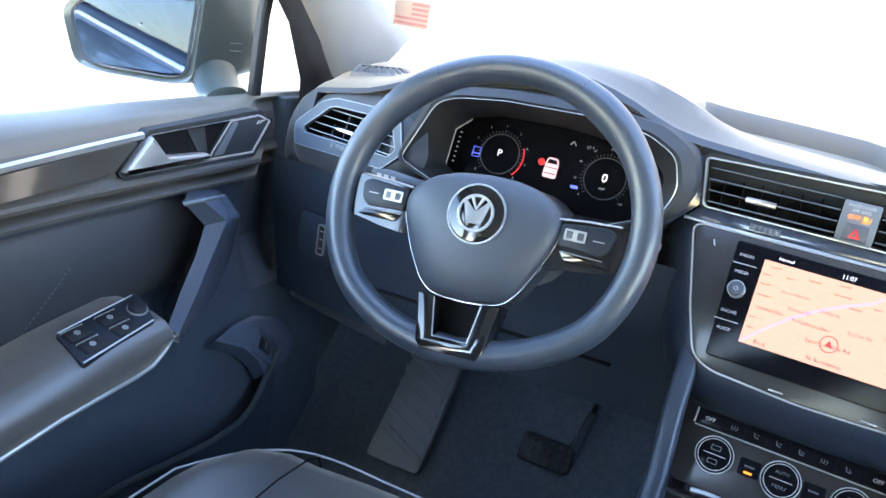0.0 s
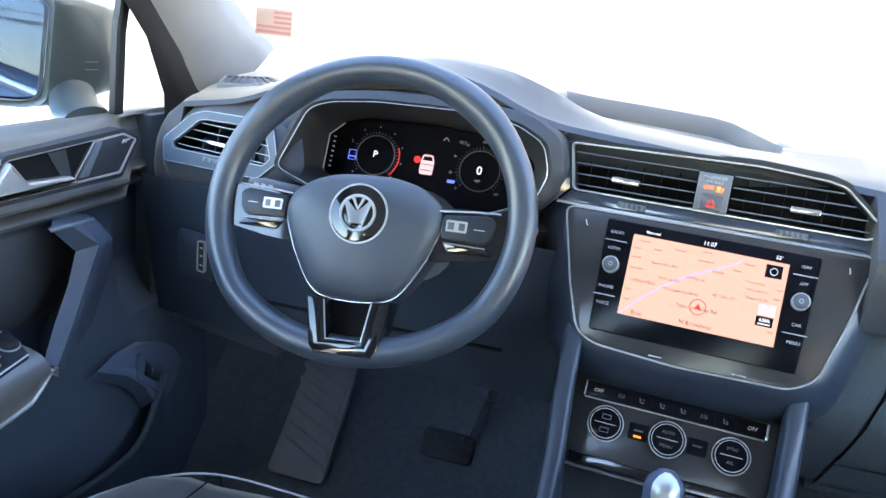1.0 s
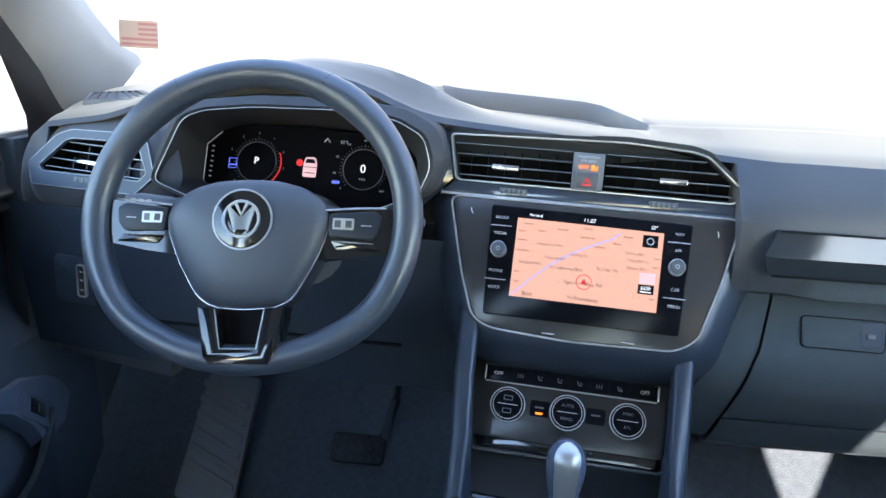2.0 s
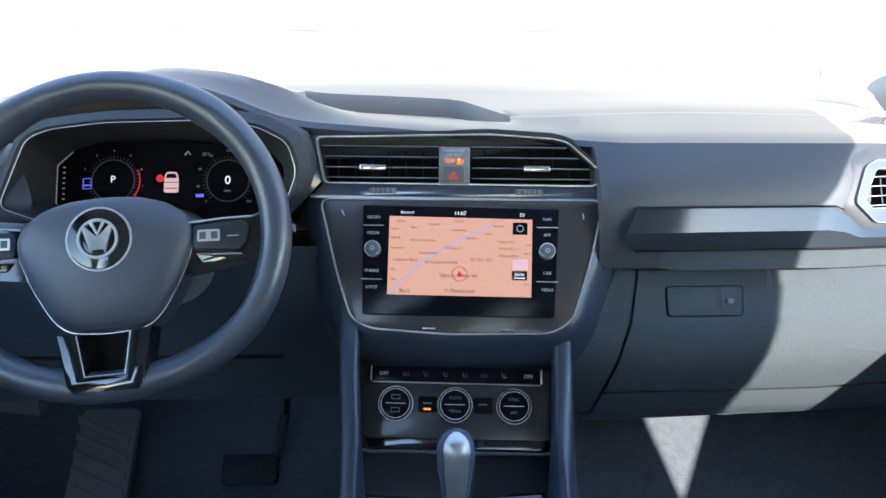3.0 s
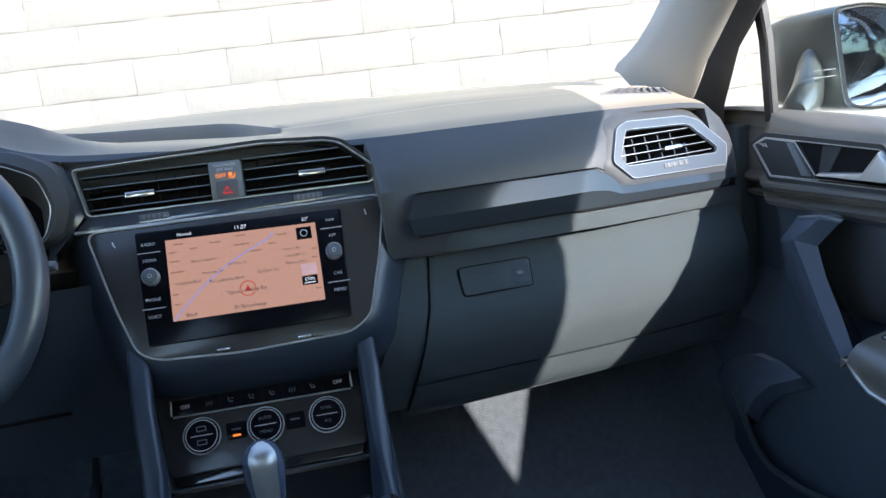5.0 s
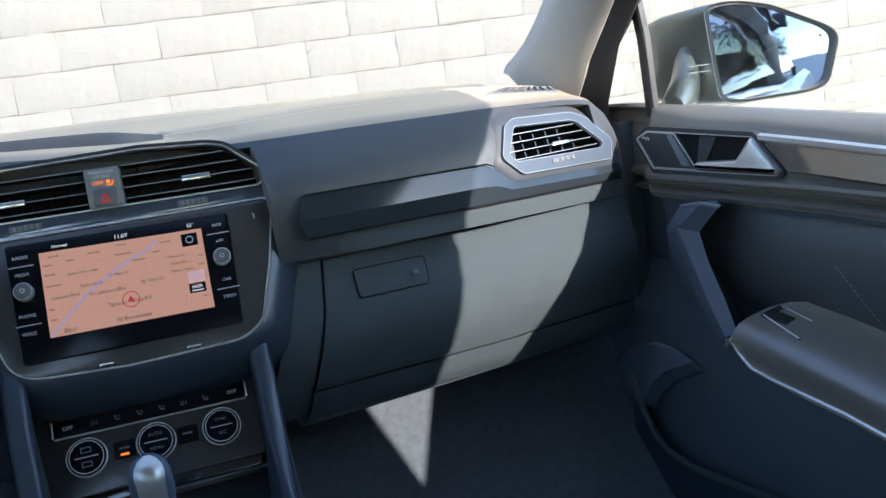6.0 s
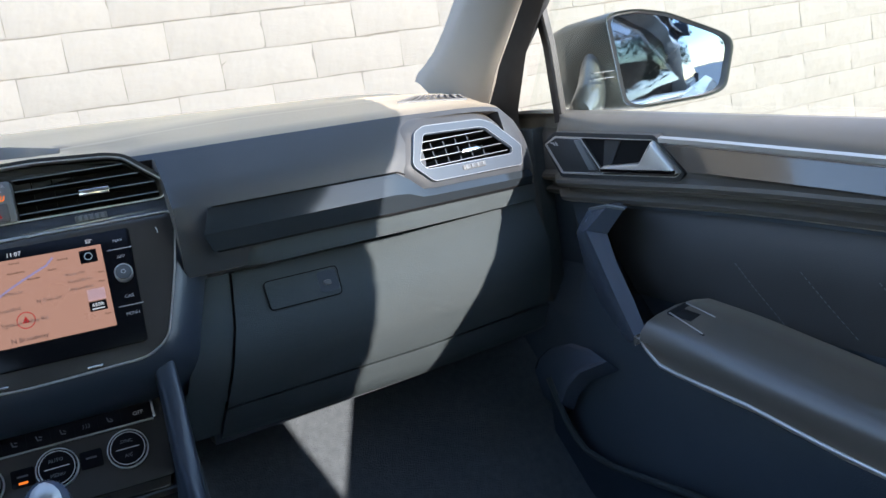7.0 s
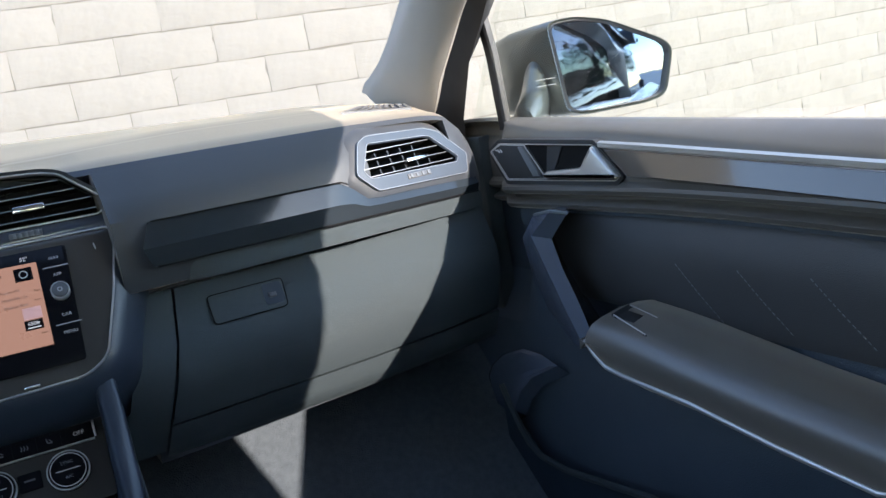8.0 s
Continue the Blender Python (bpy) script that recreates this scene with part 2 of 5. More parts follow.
def disc(r, low, high, n=40, bev=0.0, at=(0, 0)):
    return plate([(at[0] + r * math.cos(2 * math.pi * i / n), at[1] + r * math.sin(2 * math.pi * i / n)) for i in range(n)], low, high, bev)


def annulus(r0, r1, low, high, n=40, at=(0, 0)):
    c = [(math.cos(2 * math.pi * i / n), math.sin(2 * math.pi * i / n)) for i in range(n)]
    return ring_plate([(at[0] + r1 * x, at[1] + r1 * y) for x, y in c], [(at[0] + r0 * x, at[1] + r0 * y) for x, y in c], low, high)


def rect(x0, x1, y0, y1):
    return [(x0, y0), (x1, y0), (x1, y1), (x0, y1)]


def stroke(points, w, low, high):
    """A flat line of width w through the points."""
    up, dn = [], []
    for i, p in enumerate(points):
        a, b = Vector(points[max(0, i - 1)]), Vector(points[min(len(points) - 1, i + 1)])
        t = (b - a).normalized()
        up.append((p[0] - t.y * w / 2, p[1] + t.x * w / 2))
        dn.append((p[0] + t.y * w / 2, p[1] - t.x * w / 2))
    return plate(dn + up[::-1], low, high)


def arc(r, a0, a1, w, low, high, at=(0, 0), n=20):
    return stroke([(at[0] + r * math.cos(radians(a0 + (a1 - a0) * i / n)), at[1] + r * math.sin(radians(a0 + (a1 - a0) * i / n))) for i in range(n + 1)], w, low, high)


def lettering(name, body, size, m, material, parent, align="CENTER", x=0, y=0, z=0, label=""):
    cu = bpy.data.curves.new(name, "FONT")
    cu.body, cu.size, cu.align_x, cu.align_y, cu.resolution_u = body, size, align, "CENTER", 2
    tmp = bpy.data.objects.new(name, cu)
    scene.collection.objects.link(tmp)
    bpy.context.view_layer.update()
    me = bpy.data.meshes.new_from_object(tmp.evaluated_get(bpy.context.evaluated_depsgraph_get()))
    bpy.data.objects.remove(tmp)
    bm = bmesh.new()
    bm.from_mesh(me)
    bpy.data.meshes.remove(me)
    return part(name, bm, material, parent, label, m @ pose(x, y, z))


def lerp(x, xs, ys):
    return float(np.interp(x, xs, ys))



# ---- outside: ground, block wall, tree ----
def flat(x0, x1, y0, y1, z):
    bm = bmesh.new()
    bm.faces.new([bm.verts.new(p) for p in ((x0, y0, z), (x1, y0, z), (x1, y1, z), (x0, y1, z))])
    return bm


structure("ground", flat(-400, 400, -400, 400, 0.0), CONCRETE, "pale concrete yard around the parked car", "ground")

def flat_pane(pts):
    bm = bmesh.new()
    bm.faces.new([bm.verts.new(p) for p in pts])
    return bm


# ---- cabin shell ----
structure("floor", loft([[(x, y, z) for y, z in (((-1.6, 0.42), (0.2, 0.42), (1.02, 0.43), (1.12, 0.47), (1.45, 0.80), (1.5, 0.95)) if x < 0.1 else ((-1.6, 0.44), (0.2, 0.46), (0.84, 0.51), (0.94, 0.565), (1.22, 0.83), (1.5, 0.95)))] for x in (-0.83, 0.0, 0.05, 0.11, 0.83)], False), CARPET,
          "black carpet over the foot wells and toe board", "carpet")
structure("firewall", rbox(-0.79, 0.79, 1.50, 1.54, 0.3, 1.16, 0), DARK, "black bulkhead behind the dashboard", "bulkhead")

ROOF = [(0.64, 1.575), (0.42, 1.615), (0.15, 1.635), (-0.6, 1.65), (-1.65, 1.60)]
structure("ceiling", loft([[(x, y, z - 0.10 * (abs(x) / 0.62) ** 3) for y, z in ROOF] for x in np.linspace(-0.62, 0.62, 13)], False), HEADLINER, "light grey fabric headliner", "headliner")
structure("roof_skin", loft([[(x, y, z + 0.05 - 0.10 * (abs(x) / 0.70) ** 3) for y, z in ROOF] for x in np.linspace(-0.70, 0.70, 13)], False), PAINT, "dark green-grey painted car roof", "car roof")
structure("rear_wall", rbox(-0.8, 0.8, -1.70, -1.62, 0.3, 1.12, 0.01), DARK, "dark tailgate panel at the rear end of the cabin", "wall")
structure("rear_header", rbox(-0.75, 0.75, -1.70, -1.62, 1.52, 1.64, 0.01), DARK, "dark header over the rear window", "wall")
structure("window_4", flat_pane([(-0.72, -1.66, 1.12), (0.72, -1.66, 1.12), (0.68, -1.64, 1.53), (-0.68, -1.64, 1.53)]), TINT2, "tinted rear window glass", "car window").visible_shadow = True
for s_ in (-1, 1):
    structure("kick_panel_" + ("right" if s_ > 0 else "left"), rbox(min(s_ * 0.800, s_ * 0.83), max(s_ * 0.800, s_ * 0.83), 1.06, 1.55, 0.3, 1.14, 0.004), PANEL, "black trim panel beside the foot well", "trim panel")



def sill(y, s=1):
    return 1.16 + 0.079 * (min(y, 1.0) - 0.78) if s > 0 else 1.150 + 0.012 * (min(y, 1.0) - 0.55)


# window opening of the front doors, as (y, z) from the mirror corner along the roof to the rear edge
OPENING = [(1.01, 1.08), (1.00, 1.178), (0.953, 1.258), (0.903, 1.306), (0.78, 1.382), (0.60, 1.402), (0.345, 1.389), (0.279, 1.386), (0.227, 1.381), (0.138, 1.380), (0.089, 1.370), (0.052, 1.357), (0.014, 1.337),
           (-0.028, 1.322), (-0.045, 1.299), (-0.064, 1.279), (-0.080, 1.253), (-0.111, 1.240), (-0.117, 1.06)]


def widen(ob, s):
    """Sets a side of the body outward from the middle of the cabin."""
    m = Matrix.Translation((s * 0.065, -0.045, 1.25)) @ Matrix.Scale(1.07, 4) @ Matrix.Translation((s * -0.065, 0.045, -1.25))
    for o in [ob, *ob.children_recursive]:
        if o.type == "MESH":
            o.data.transform(m)


def shell_side(s, tag):
    # door window frame: band from the opening up to the roof edge
    outer = [(1.16, 1.08), (1.09, 1.19), (1.03, 1.25), (0.965, 1.335), (0.82, 1.455), (0.67, 1.535), (0.45, 1.58), (0.30, 1.59), (0.15, 1.59), (0.0, 1.59), (-0.12, 1.58), (-0.30, 1.55), (-0.34, 1.50), (-0.35, 1.40), (-0.35, 1.33), (-0.35, 1.27), (-0.34, 1.20), (-0.32, 1.13), (-0.30, 1.04)]
    x_of = lambda z: s * (0.775 - 0.05 * (max(z, 1.15) - 1.15) - 0.6 * max(0, z - 1.33))
    x_in = lambda z: s * (0.742 - 0.05 * (max(z, 1.15) - 1.15) - 0.6 * max(0, z - 1.33))
    # the reveal opens outwards, so the inner edge alone bounds the sunlight
    loops = [[(x_in(z), y, z) for y, z in OPENING], [(x_of(z), y + (0.055 if i in (0, 1, 2) else 0.04 if i == 3 else -0.11 if i > 5 else -0.03), z + (0.045 if 3 < i < 13 else 0.02 if i > 12 else 0)) for i, (y, z) in enumerate(OPENING)], [(x_of(z), y, z) for y, z in outer], [(x_in(z), y, z) for y, z in outer]]
    bm = loft([list(r) for r in zip(*loops)], True, True)
    widen(structure("door_frame_" + tag, bm, RUBBER, "black window frame of the front door", "window frame"), s)
    # body side behind the front door, with dark glass, and the roof rail
    top = [(-0.20, 1.57), (-0.6, 1.575), (-1.68, 1.50)] if s > 0 else [(-1.22, 1.525), (-1.68, 1.50)]
    bm = loft([[(s * 0.655, y, z + 0.03) for y, z in top], [(s * 0.69, y, z - 0.03) for y, z in top], [(s * 0.775, y, 1.10) for y, z in top], [(s * 0.79, y, 0.95) for y, z in top]], False)
    structure("rear_glass_" + tag, bm, TINTED, "dark tinted rear side glass", "window")
    inn = [(0.725, 1.04, 1.345), (0.70, 0.885, 1.43), (0.67, 0.69, 1.51), (0.63, 0.39, 1.585), (0.62, -0.6, 1.62), (0.62, -1.68, 1.58)]
    ext = [(0.785, 0.96, 1.33), (0.765, 0.80, 1.41), (0.74, 0.62, 1.485), (0.72, 0.34, 1.55), (0.71, -0.6, 1.565), (0.71, -1.68, 1.52)]
    bm = loft([[(s * x, y, z) for x, y, z in inn], [(s * (a[0] * 0.4 + b[0] * 0.6 + 0.012), (a[1] + b[1]) / 2, (a[2] + b[2]) / 2 + 0.02) for a, b in zip(inn, ext)], [(s * x, y, z) for x, y, z in ext]], False)
    structure("roof_rail_" + tag, bm, PAINT, "dark green-grey painted roof rail", "roof rail")
    # outer body skin with a bright belt moulding
    ys = (1.62, 0.9, 0.1, -0.9, -1.9)
    # (the unseen rear door of the driver's side is left open to brighten the cabin, so its skin is missing there)
    if s < 0:
        ys = (1.62, 0.9, 0.1, -0.30)
    bm = loft([[(s * 0.80, y, sill(y, s) - 0.015 if y > -0.1 else 1.085) for y in ys], [(s * 0.86, y, 1.05) for y in ys], [(s * 0.91, y, 0.88) for y in ys],
               [(s * 0.90, y, 0.62) for y in ys], [(s * 0.93, y, 0.50) for y in ys], [(s * 0.88, y, 0.22) for y in ys]], False)
    widen(structure("body_side_" + tag, bm, PAINT, "dark green-grey painted body side of the car", "car body"), s)
    bm = sweep([(s * 0.805, y, (sill(y, s) if y > -0.1 else 1.092) - 0.020) for y in ((0.84, 0.4, 0.0, -0.6, -1.2, -1.8) if s > 0 else (0.84, 0.4, 0.0, -0.3))], 0.006, 0.011, n=8)
    widen(structure("belt_moulding_" + tag, bm, CHROME, "bright chrome belt moulding along the windows", "moulding"), s)
    if s < 0:
        ys = (-1.22, -1.5, -1.9)
        bm = loft([[(s * x, y, z) for y in ys] for x, z in ((0.775, 1.10), (0.86, 1.05), (0.91, 0.88), (0.90, 0.62), (0.93, 0.50), (0.88, 0.22))], False)
        structure("rear_quarter_" + tag, bm, PAINT, "dark green-grey painted rear quarter of the car", "car body")
        structure("door_sill_" + tag, rbox(-0.90, -0.78, -1.22, -0.30, 0.30, 0.44, 0.02), PAINT, "painted sill under the open rear doorway", "door sill")
    # A pillar trim
    rows = []
    for L, R in (((0.703, 1.240, 1.236), (0.752, 1.16, 1.15)), ((0.701, 1.222, 1.248), (0.748, 1.10, 1.185)), ((0.700, 1.185, 1.260), (0.744, 1.072, 1.212)), ((0.70, 1.145, 1.277), (0.740, 1.050, 1.235)), ((0.70, 1.099, 1.306), (0.738, 1.010, 1.270)), ((0.70, 1.053, 1.342), (0.736, 0.953, 1.322)),
                 ((0.675, 0.90, 1.425), (0.710, 0.80, 1.405)), ((0.645, 0.70, 1.505), (0.68, 0.62, 1.48)), ((0.60, 0.40, 1.575), (0.64, 0.35, 1.55))):
        L, R = Vector(L), Vector(R)
        out = Vector((-0.5, -0.75, -0.1)).normalized()
        row = [L + Vector((0.012, 0.05, 0.012)), L + Vector((0.004, 0.012, 0.004)), L, L.lerp(R, 0.1) + out * 0.008, L.lerp(R, 0.4) + out * 0.018, L.lerp(R, 0.72) + out * 0.016, L.lerp(R, 0.93) + out * 0.006, R, R + Vector((0.02, 0.02, 0.01))]
        rows.append([(s * p.x, p.y, p.z) for p in row])
    structure("a_pillar_" + tag, loft(rows, False), PILLAR, "light grey grained windscreen pillar trim", "pillar")


shell_side(1, "right")
shell_side(-1, "left")

# windscreen
ws = []
for k in range(9):
    t = k / 8
    y, z = 1.46 - 1.0 * t, 1.17 + 0.44 * t + 0.03 * math.sin(math.pi * t)
    ws.append([(x, y + 0.10 * (1 - (x / 0.72) ** 2) - 0.06, z) for x in np.linspace(-0.74 + 0.13 * t, 0.74 - 0.13 * t, 13)])
screen = structure("window_1", loft(ws, False), GLASS, "clear curved windscreen glass", "windscreen")
screen.visible_shadow = False
for s, tag in ((1, "2"), (-1, "3")):
    bm = loft([[(s * (0.758 - 0.05 * (z - 1.15) - 0.6 * max(0, z - 1.33)), y, z) for y, z in ((1.0, 1.17), (0.9, 1.31), (0.60, 1.46), (0.15, 1.46), (-0.26, 1.42))],
               [(s * 0.762, y, 1.14) for y in (0.99, 0.9, 0.60, 0.15, -0.26)]], False)
    g = structure("window_" + tag, bm, SIDEGLASS, "clear front door glass, closed", "car window")
    g.visible_shadow = False
    widen(g, s)
    # upright post between the quarter glass and the door glass
    widen(structure("quarter_post_" + ("right" if s > 0 else "left"), sweep([(s * 0.764, 0.925, 1.153), (s * 0.761, 0.924, 1.20), (s * 0.759, 0.925, 1.262), (s * 0.756, 0.933, 1.318)], 0.0072, 0.010, n=8, square=True, up=(0, 1, 0)), RUBBER,
              "black upright post of the quarter window", "window post"), s)

# ---- dashboard ----
dash = thing("dashboard", (0.0, 1.15, 0.8), "dark grey soft-touch car dashboard with a hood over the instruments", "dashboard")
FX = [0.0, 0.227, 0.5, 0.6, 0.68, 0.725, 0.745, 0.758]
FY = [0.905, 0.905, 0.926, 0.950, 0.970, 0.983, 0.990, 1.002]


def face_y(x):
    return lerp(abs(x), FX, FY)


TOPX = [-0.757, -0.75, -0.74, -0.725, -0.604, -0.546, -0.45, -0.356, -0.325, -0.257, -0.21, -0.175, -0.147, -0.048, 0.059, 0.167, 0.32, 0.52, 0.66, 0.70, 0.725, 0.74, 0.75, 0.757]
TOPZ = [1.108, 1.138, 1.159, 1.177, 1.198, 1.222, 1.254, 1.270, 1.273, 1.257, 1.236, 1.224, 1.219, 1.212, 1.203, 1.198, 1.198, 1.197, 1.193, 1.189, 1.181, 1.163, 1.140, 1.108]


SMX = np.linspace(-0.757, 0.757, 152)


def smoothed(xs_, zs_, n):
    v = np.interp(SMX, xs_, zs_)
    w = np.hanning(n + 2)[1:-1]
    return np.convolve(np.pad(v, n // 2, mode="edge"), w / w.sum(), mode="valid")


TOPS = smoothed(TOPX, TOPZ, 7)
ROLL = smoothed([-0.56, -0.45, -0.36, -0.298, -0.234, -0.196, -0.153, -0.125], [0.0, 0.004, 0.005, 0.008, 0.020, 0.027, 0.016, 0.0], 11)


def dash_section(x):
    zr = lerp(x, SMX, TOPS)
    ax = abs(x)
    zb = 1.254 - 0.010 * (ax / 0.77) ** 2 - 0.03 * max(0, (ax - 0.69) / 0.1)
    fy = face_y(x)
    yr = fy + lerp(ax, [0.0, 0.3, 0.52, 0.66, 0.72, 0.76], [0.05, 0.044, 0.031, 0.021, 0.016, 0.01])
    yr = lerp(x, [-0.60, -0.535, -0.50, -0.20, -0.14, 0.17, 0.235], [yr, 0.985, 0.965, 0.965, 0.993, 0.995, yr])
    if -0.535 < x < -0.158:
        low = [(1.02, zr - 0.035), (1.10, 1.17), (1.11, 1.09), (0.98, 1.082), (1.0, 1.065), (1.03, 1.04), (1.06, 0.84), (1.3, 0.84)]
    elif -0.158 <= x < 0.20:
        low = [(1.0, zr - 0.03), (1.04, 1.13), (1.04, 1.08), (1.03, 1.06), (1.03, 1.04), (1.03, 1.0), (1.04, 0.82), (1.3, 0.80)]
    else:
        low = [(fy * 0.55 + yr * 0.45 - 0.001, zr - 0.040), (fy + 0.004, 1.130), (fy + 0.004, 1.076), (fy + 0.006, 1.066), (fy + 0.012, 1.046), (fy + 0.045, 1.040), (fy + 0.06, 0.82), (1.3, 0.80)]
    if 0.545 < ax < 0.700:
        low = [(fy + 0.07, zr - 0.014), (fy + 0.07, 1.114), (fy + 0.010, 1.104)] + low[3:]
    for i in range(len(low)):
        low[i] = (low[i][0], min(low[i][1], (low[i - 1][1] if i else zr - 0.012) - 0.004))
    # the roll of the hood stands above its front edge
    roll = lerp(x, SMX, ROLL)
    zc = lerp(ax, [0.15, 0.25, 0.42, 0.6, 0.69, 0.757], [1.2597, 1.256, 1.2515, 1.244, 1.230, 1.19])
    w = lerp(x, [-0.64, -0.56, 0.06, 0.34], [0.4, 0, 0, 0.4])
    plain = lambda y: lerp(y, [yr, yr + 0.016, yr + 0.045, 1.10, 1.2, 1.33], [zr - 0.010, zr + 0.001, zr + 0.006 + roll, zr + max(roll * 0.9, (zb - zr) * 0.35), max(zr * 0.6 + zb * 0.4, zr + (zb - zr) * 0.55), zb])
    crest = lambda y: lerp(y, [yr, yr + 0.016, yr + 0.045, 1.085, 1.13, 1.2, 1.33], [zr - 0.010, zr + 0.001, zr + (zc - zr) * 0.24, zc - (zc - zr) * 0.24, zc, zc - 0.002, zc - 0.014])
    top = lambda y: plain(y) * (1 - w) + crest(y) * w
    zb = top(1.33)
    # open tray sunk into the top
    ye = lerp(x, [-0.19, 0.044, 0.100], [1.222, 1.205, 1.085])
    d = 0.026 * lerp(x, [-0.192, -0.186, 0.098, 0.106], [0, 1, 1, 0])
    return [(1.47, zb - 0.02), (1.40, zb - 0.004), (1.33, zb), (1.27, top(1.27)), (max(1.20, ye + 0.03), top(max(1.20, ye + 0.03))), (max(1.13, ye + 0.015), top(max(1.13, ye + 0.015))), (ye + 0.006, top(ye + 0.006)), (ye + 0.002, top(ye) - d * 0.2), (ye - 0.002, top(ye) - d), ((ye + 1.066) / 2, top((ye + 1.066) / 2) - d), (1.070, top(1.070) - d), (1.066, top(1.066) - d * 0.2), (1.060, top(1.060)),
            (yr + 0.045, top(yr + 0.045)), (yr + 0.030, top(yr + 0.030) + 0.001), (yr + 0.016, top(yr + 0.016)), (yr + 0.006, zr - 0.003), (yr, zr - 0.010)] + low


xs = sorted(set([round(v, 3) for v in np.linspace(-0.757, 0.757, 63)] + [-0.192, -0.186, 0.098, 0.106, 0.544, 0.546, 0.699, 0.701, -0.544, -0.546, -0.699, -0.701, 0.735, -0.735, 0.745, -0.745, 0.752, -0.752, -0.536, -0.534, -0.159, -0.157, 0.199, 0.201]))
part("upper_pad", loft([[(x, y, z) for y, z in dash_section(x)[:17]] for x in xs], False), PADTOP, dash, "soft padded dash top, tinted for warm light off the wall", angle=40)
part("front_pad", loft([[(x, y, z) for y, z in dash_section(x)[16:]] for x in xs], False), PAD, dash, "padded dash front, tinted for bluish shade", angle=40)


def strip_along(x0, x1, rows, n=24, fade=0.0):
    """A strip across the dash; rows of (depth out of the face, z low to high); fade sinks its left end into the dash."""
    loops = []
    for i in range(n + 1):
        t = i / n
        loop = []
        for d, z, sl in rows:
            x = x0 + (x1 - x0) * t + sl * (1 - t)
            loop.append((x, face_y(x) - d + fade * max(0.0, 1 - t * 6) ** 2, z(x) if callable(z) else z))
        loops.append(loop)
    return loft(loops, True, True)


zt = lambda x: lerp(x, [0.23, 0.495, 0.525, 0.76], [1.124, 1.122, 1.093, 1.084])
zm = lambda x: lerp(x, [0.23, 0.495, 0.525, 0.76], [1.095, 1.094, 1.083, 1.074])
zl = lambda x: lerp(x, [0.23, 0.5, 0.76], [1.073, 1.071, 1.064])
trim = part("trim_strip", strip_along(0.228, 0.735, [(-0.004, zt, 0.012), (0.0055, zt, 0.012), (0.0125, zm, -0.001), (0.0075, zl, 0.008), (-0.004, zl, 0.008)]), TRIM, dash, "glossy black decorative strip", angle=20)
part("strip_gap", strip_along(0.235, 0.500, [(0.0062, lambda x: zt(x) + 0.0016, 0.008), (0.0085, lambda x: zt(x) + 0.0016, 0.008), (0.0085, lambda x: zt(x) - 0.0002, 0.008), (0.0062, lambda x: zt(x) - 0.0002, 0.008)]), MATT, dash)
part("strip_gap", strip_along(0.240, 0.735, [(0.002, lambda x: zl(x) - 0.0002, 0), (0.0098, lambda x: zl(x) - 0.0002, 0), (0.0098, lambda x: zl(x) - 0.0020, 0), (0.002, lambda x: zl(x) - 0.0020, 0)]), MATT, dash)
part("lower_lip", strip_along(0.232, 0.745, [(-0.006, lambda x: zl(x) - 0.003, 0), (0.001, lambda x: zl(x) - 0.003, 0), (0.003, lambda x: zl(x) - 0.012, 0), (0.0, lambda x: zl(x) - 0.028, 0), (-0.02, lambda x: zl(x) - 0.030, 0)], 40, 0.05), PANEL, dash)

# glove box and the fixed panels round it
GB = [(1.036, 0.944), (1.015, 0.934), (0.975, 0.916), (0.93, 0.918), (0.885, 0.935), (0.872, 0.942)]


SEAM_Z, SEAM_X = [0.83, 0.905, 0.975, 1.035], [0.208, 0.228, 0.245, 0.257]


def glove_panel(left, right, rows, thick=0.03, corner=0.0):
    """A panel of the lower dash; left and right give its edges by height, corner rounds the upper left one."""
    front, n = [], 14
    for z, y in rows:
        x0, x1 = left(z), right(z)
        xs2 = [x0 + (x1 - x0) * k / n for k in range(n + 1)]
        front.append([(x, y + (face_y(x) - face_y(0.3)) * 0.55, z - corner * max(0.0, 1 - (x - x0) / 0.02) ** 2 * (z > 1.03)) for x in xs2])
    back = [[(x, y + thick, z) for x, y, z in row] for row in (front[-1], front[0])]
    return loft(front + back + [front[0]], False)


seam = lambda z: lerp(z, SEAM_Z, SEAM_X)
GBS = [(z, lerp(-z, [-p[0] for p in GB], [p[1] for p in GB])) for z in (1.036, 1.030, 1.015, 0.995, 0.975, 0.952, 0.93, 0.908, 0.885, 0.872)]
part("side_panel", glove_panel(lambda z: seam(z) - 0.052, lambda z: seam(z) - 0.0012, [(z, y + 0.003) for z, y in GBS] + [(0.835, 0.962)], corner=0.012), PANEL, dash)
glove = part("glove_box_door", glove_panel(lambda z: seam(z) + 0.0012, lambda z: 0.668, GBS), PANEL, dash, "dark grained glove box lid")
part("end_panel", glove_panel(lambda z: 0.6705, lambda z: 0.742, [(z, y + 0.004) for z, y in GBS]), PANEL, dash)
part("lower_cover", glove_panel(lambda z: seam(z) + 0.0012, lambda z: 0.742, [(0.869, 0.943), (0.845, 0.953), (0.830, 0.962), (0.822, 0.972)]), PANEL, dash)
hf = face_frame((0.341, 0.9272, 1.000), 2.5, 23.5)
ho = rounded([(-0.049, -0.0185), (0.047, -0.0195), (0.050, 0.0185), (-0.049, 0.0190)], 0.006)
part("handle_gap", ring_plate(grow(ho, 0.0006), grow(ho, -0.0008), -0.010, 0.0010), MATT, glove, m=hf)
part("handle", plate(grow(ho, -0.0006), -0.010, 0.0016, 0.0012), PANEL, glove, "glove box pull handle", m=hf)
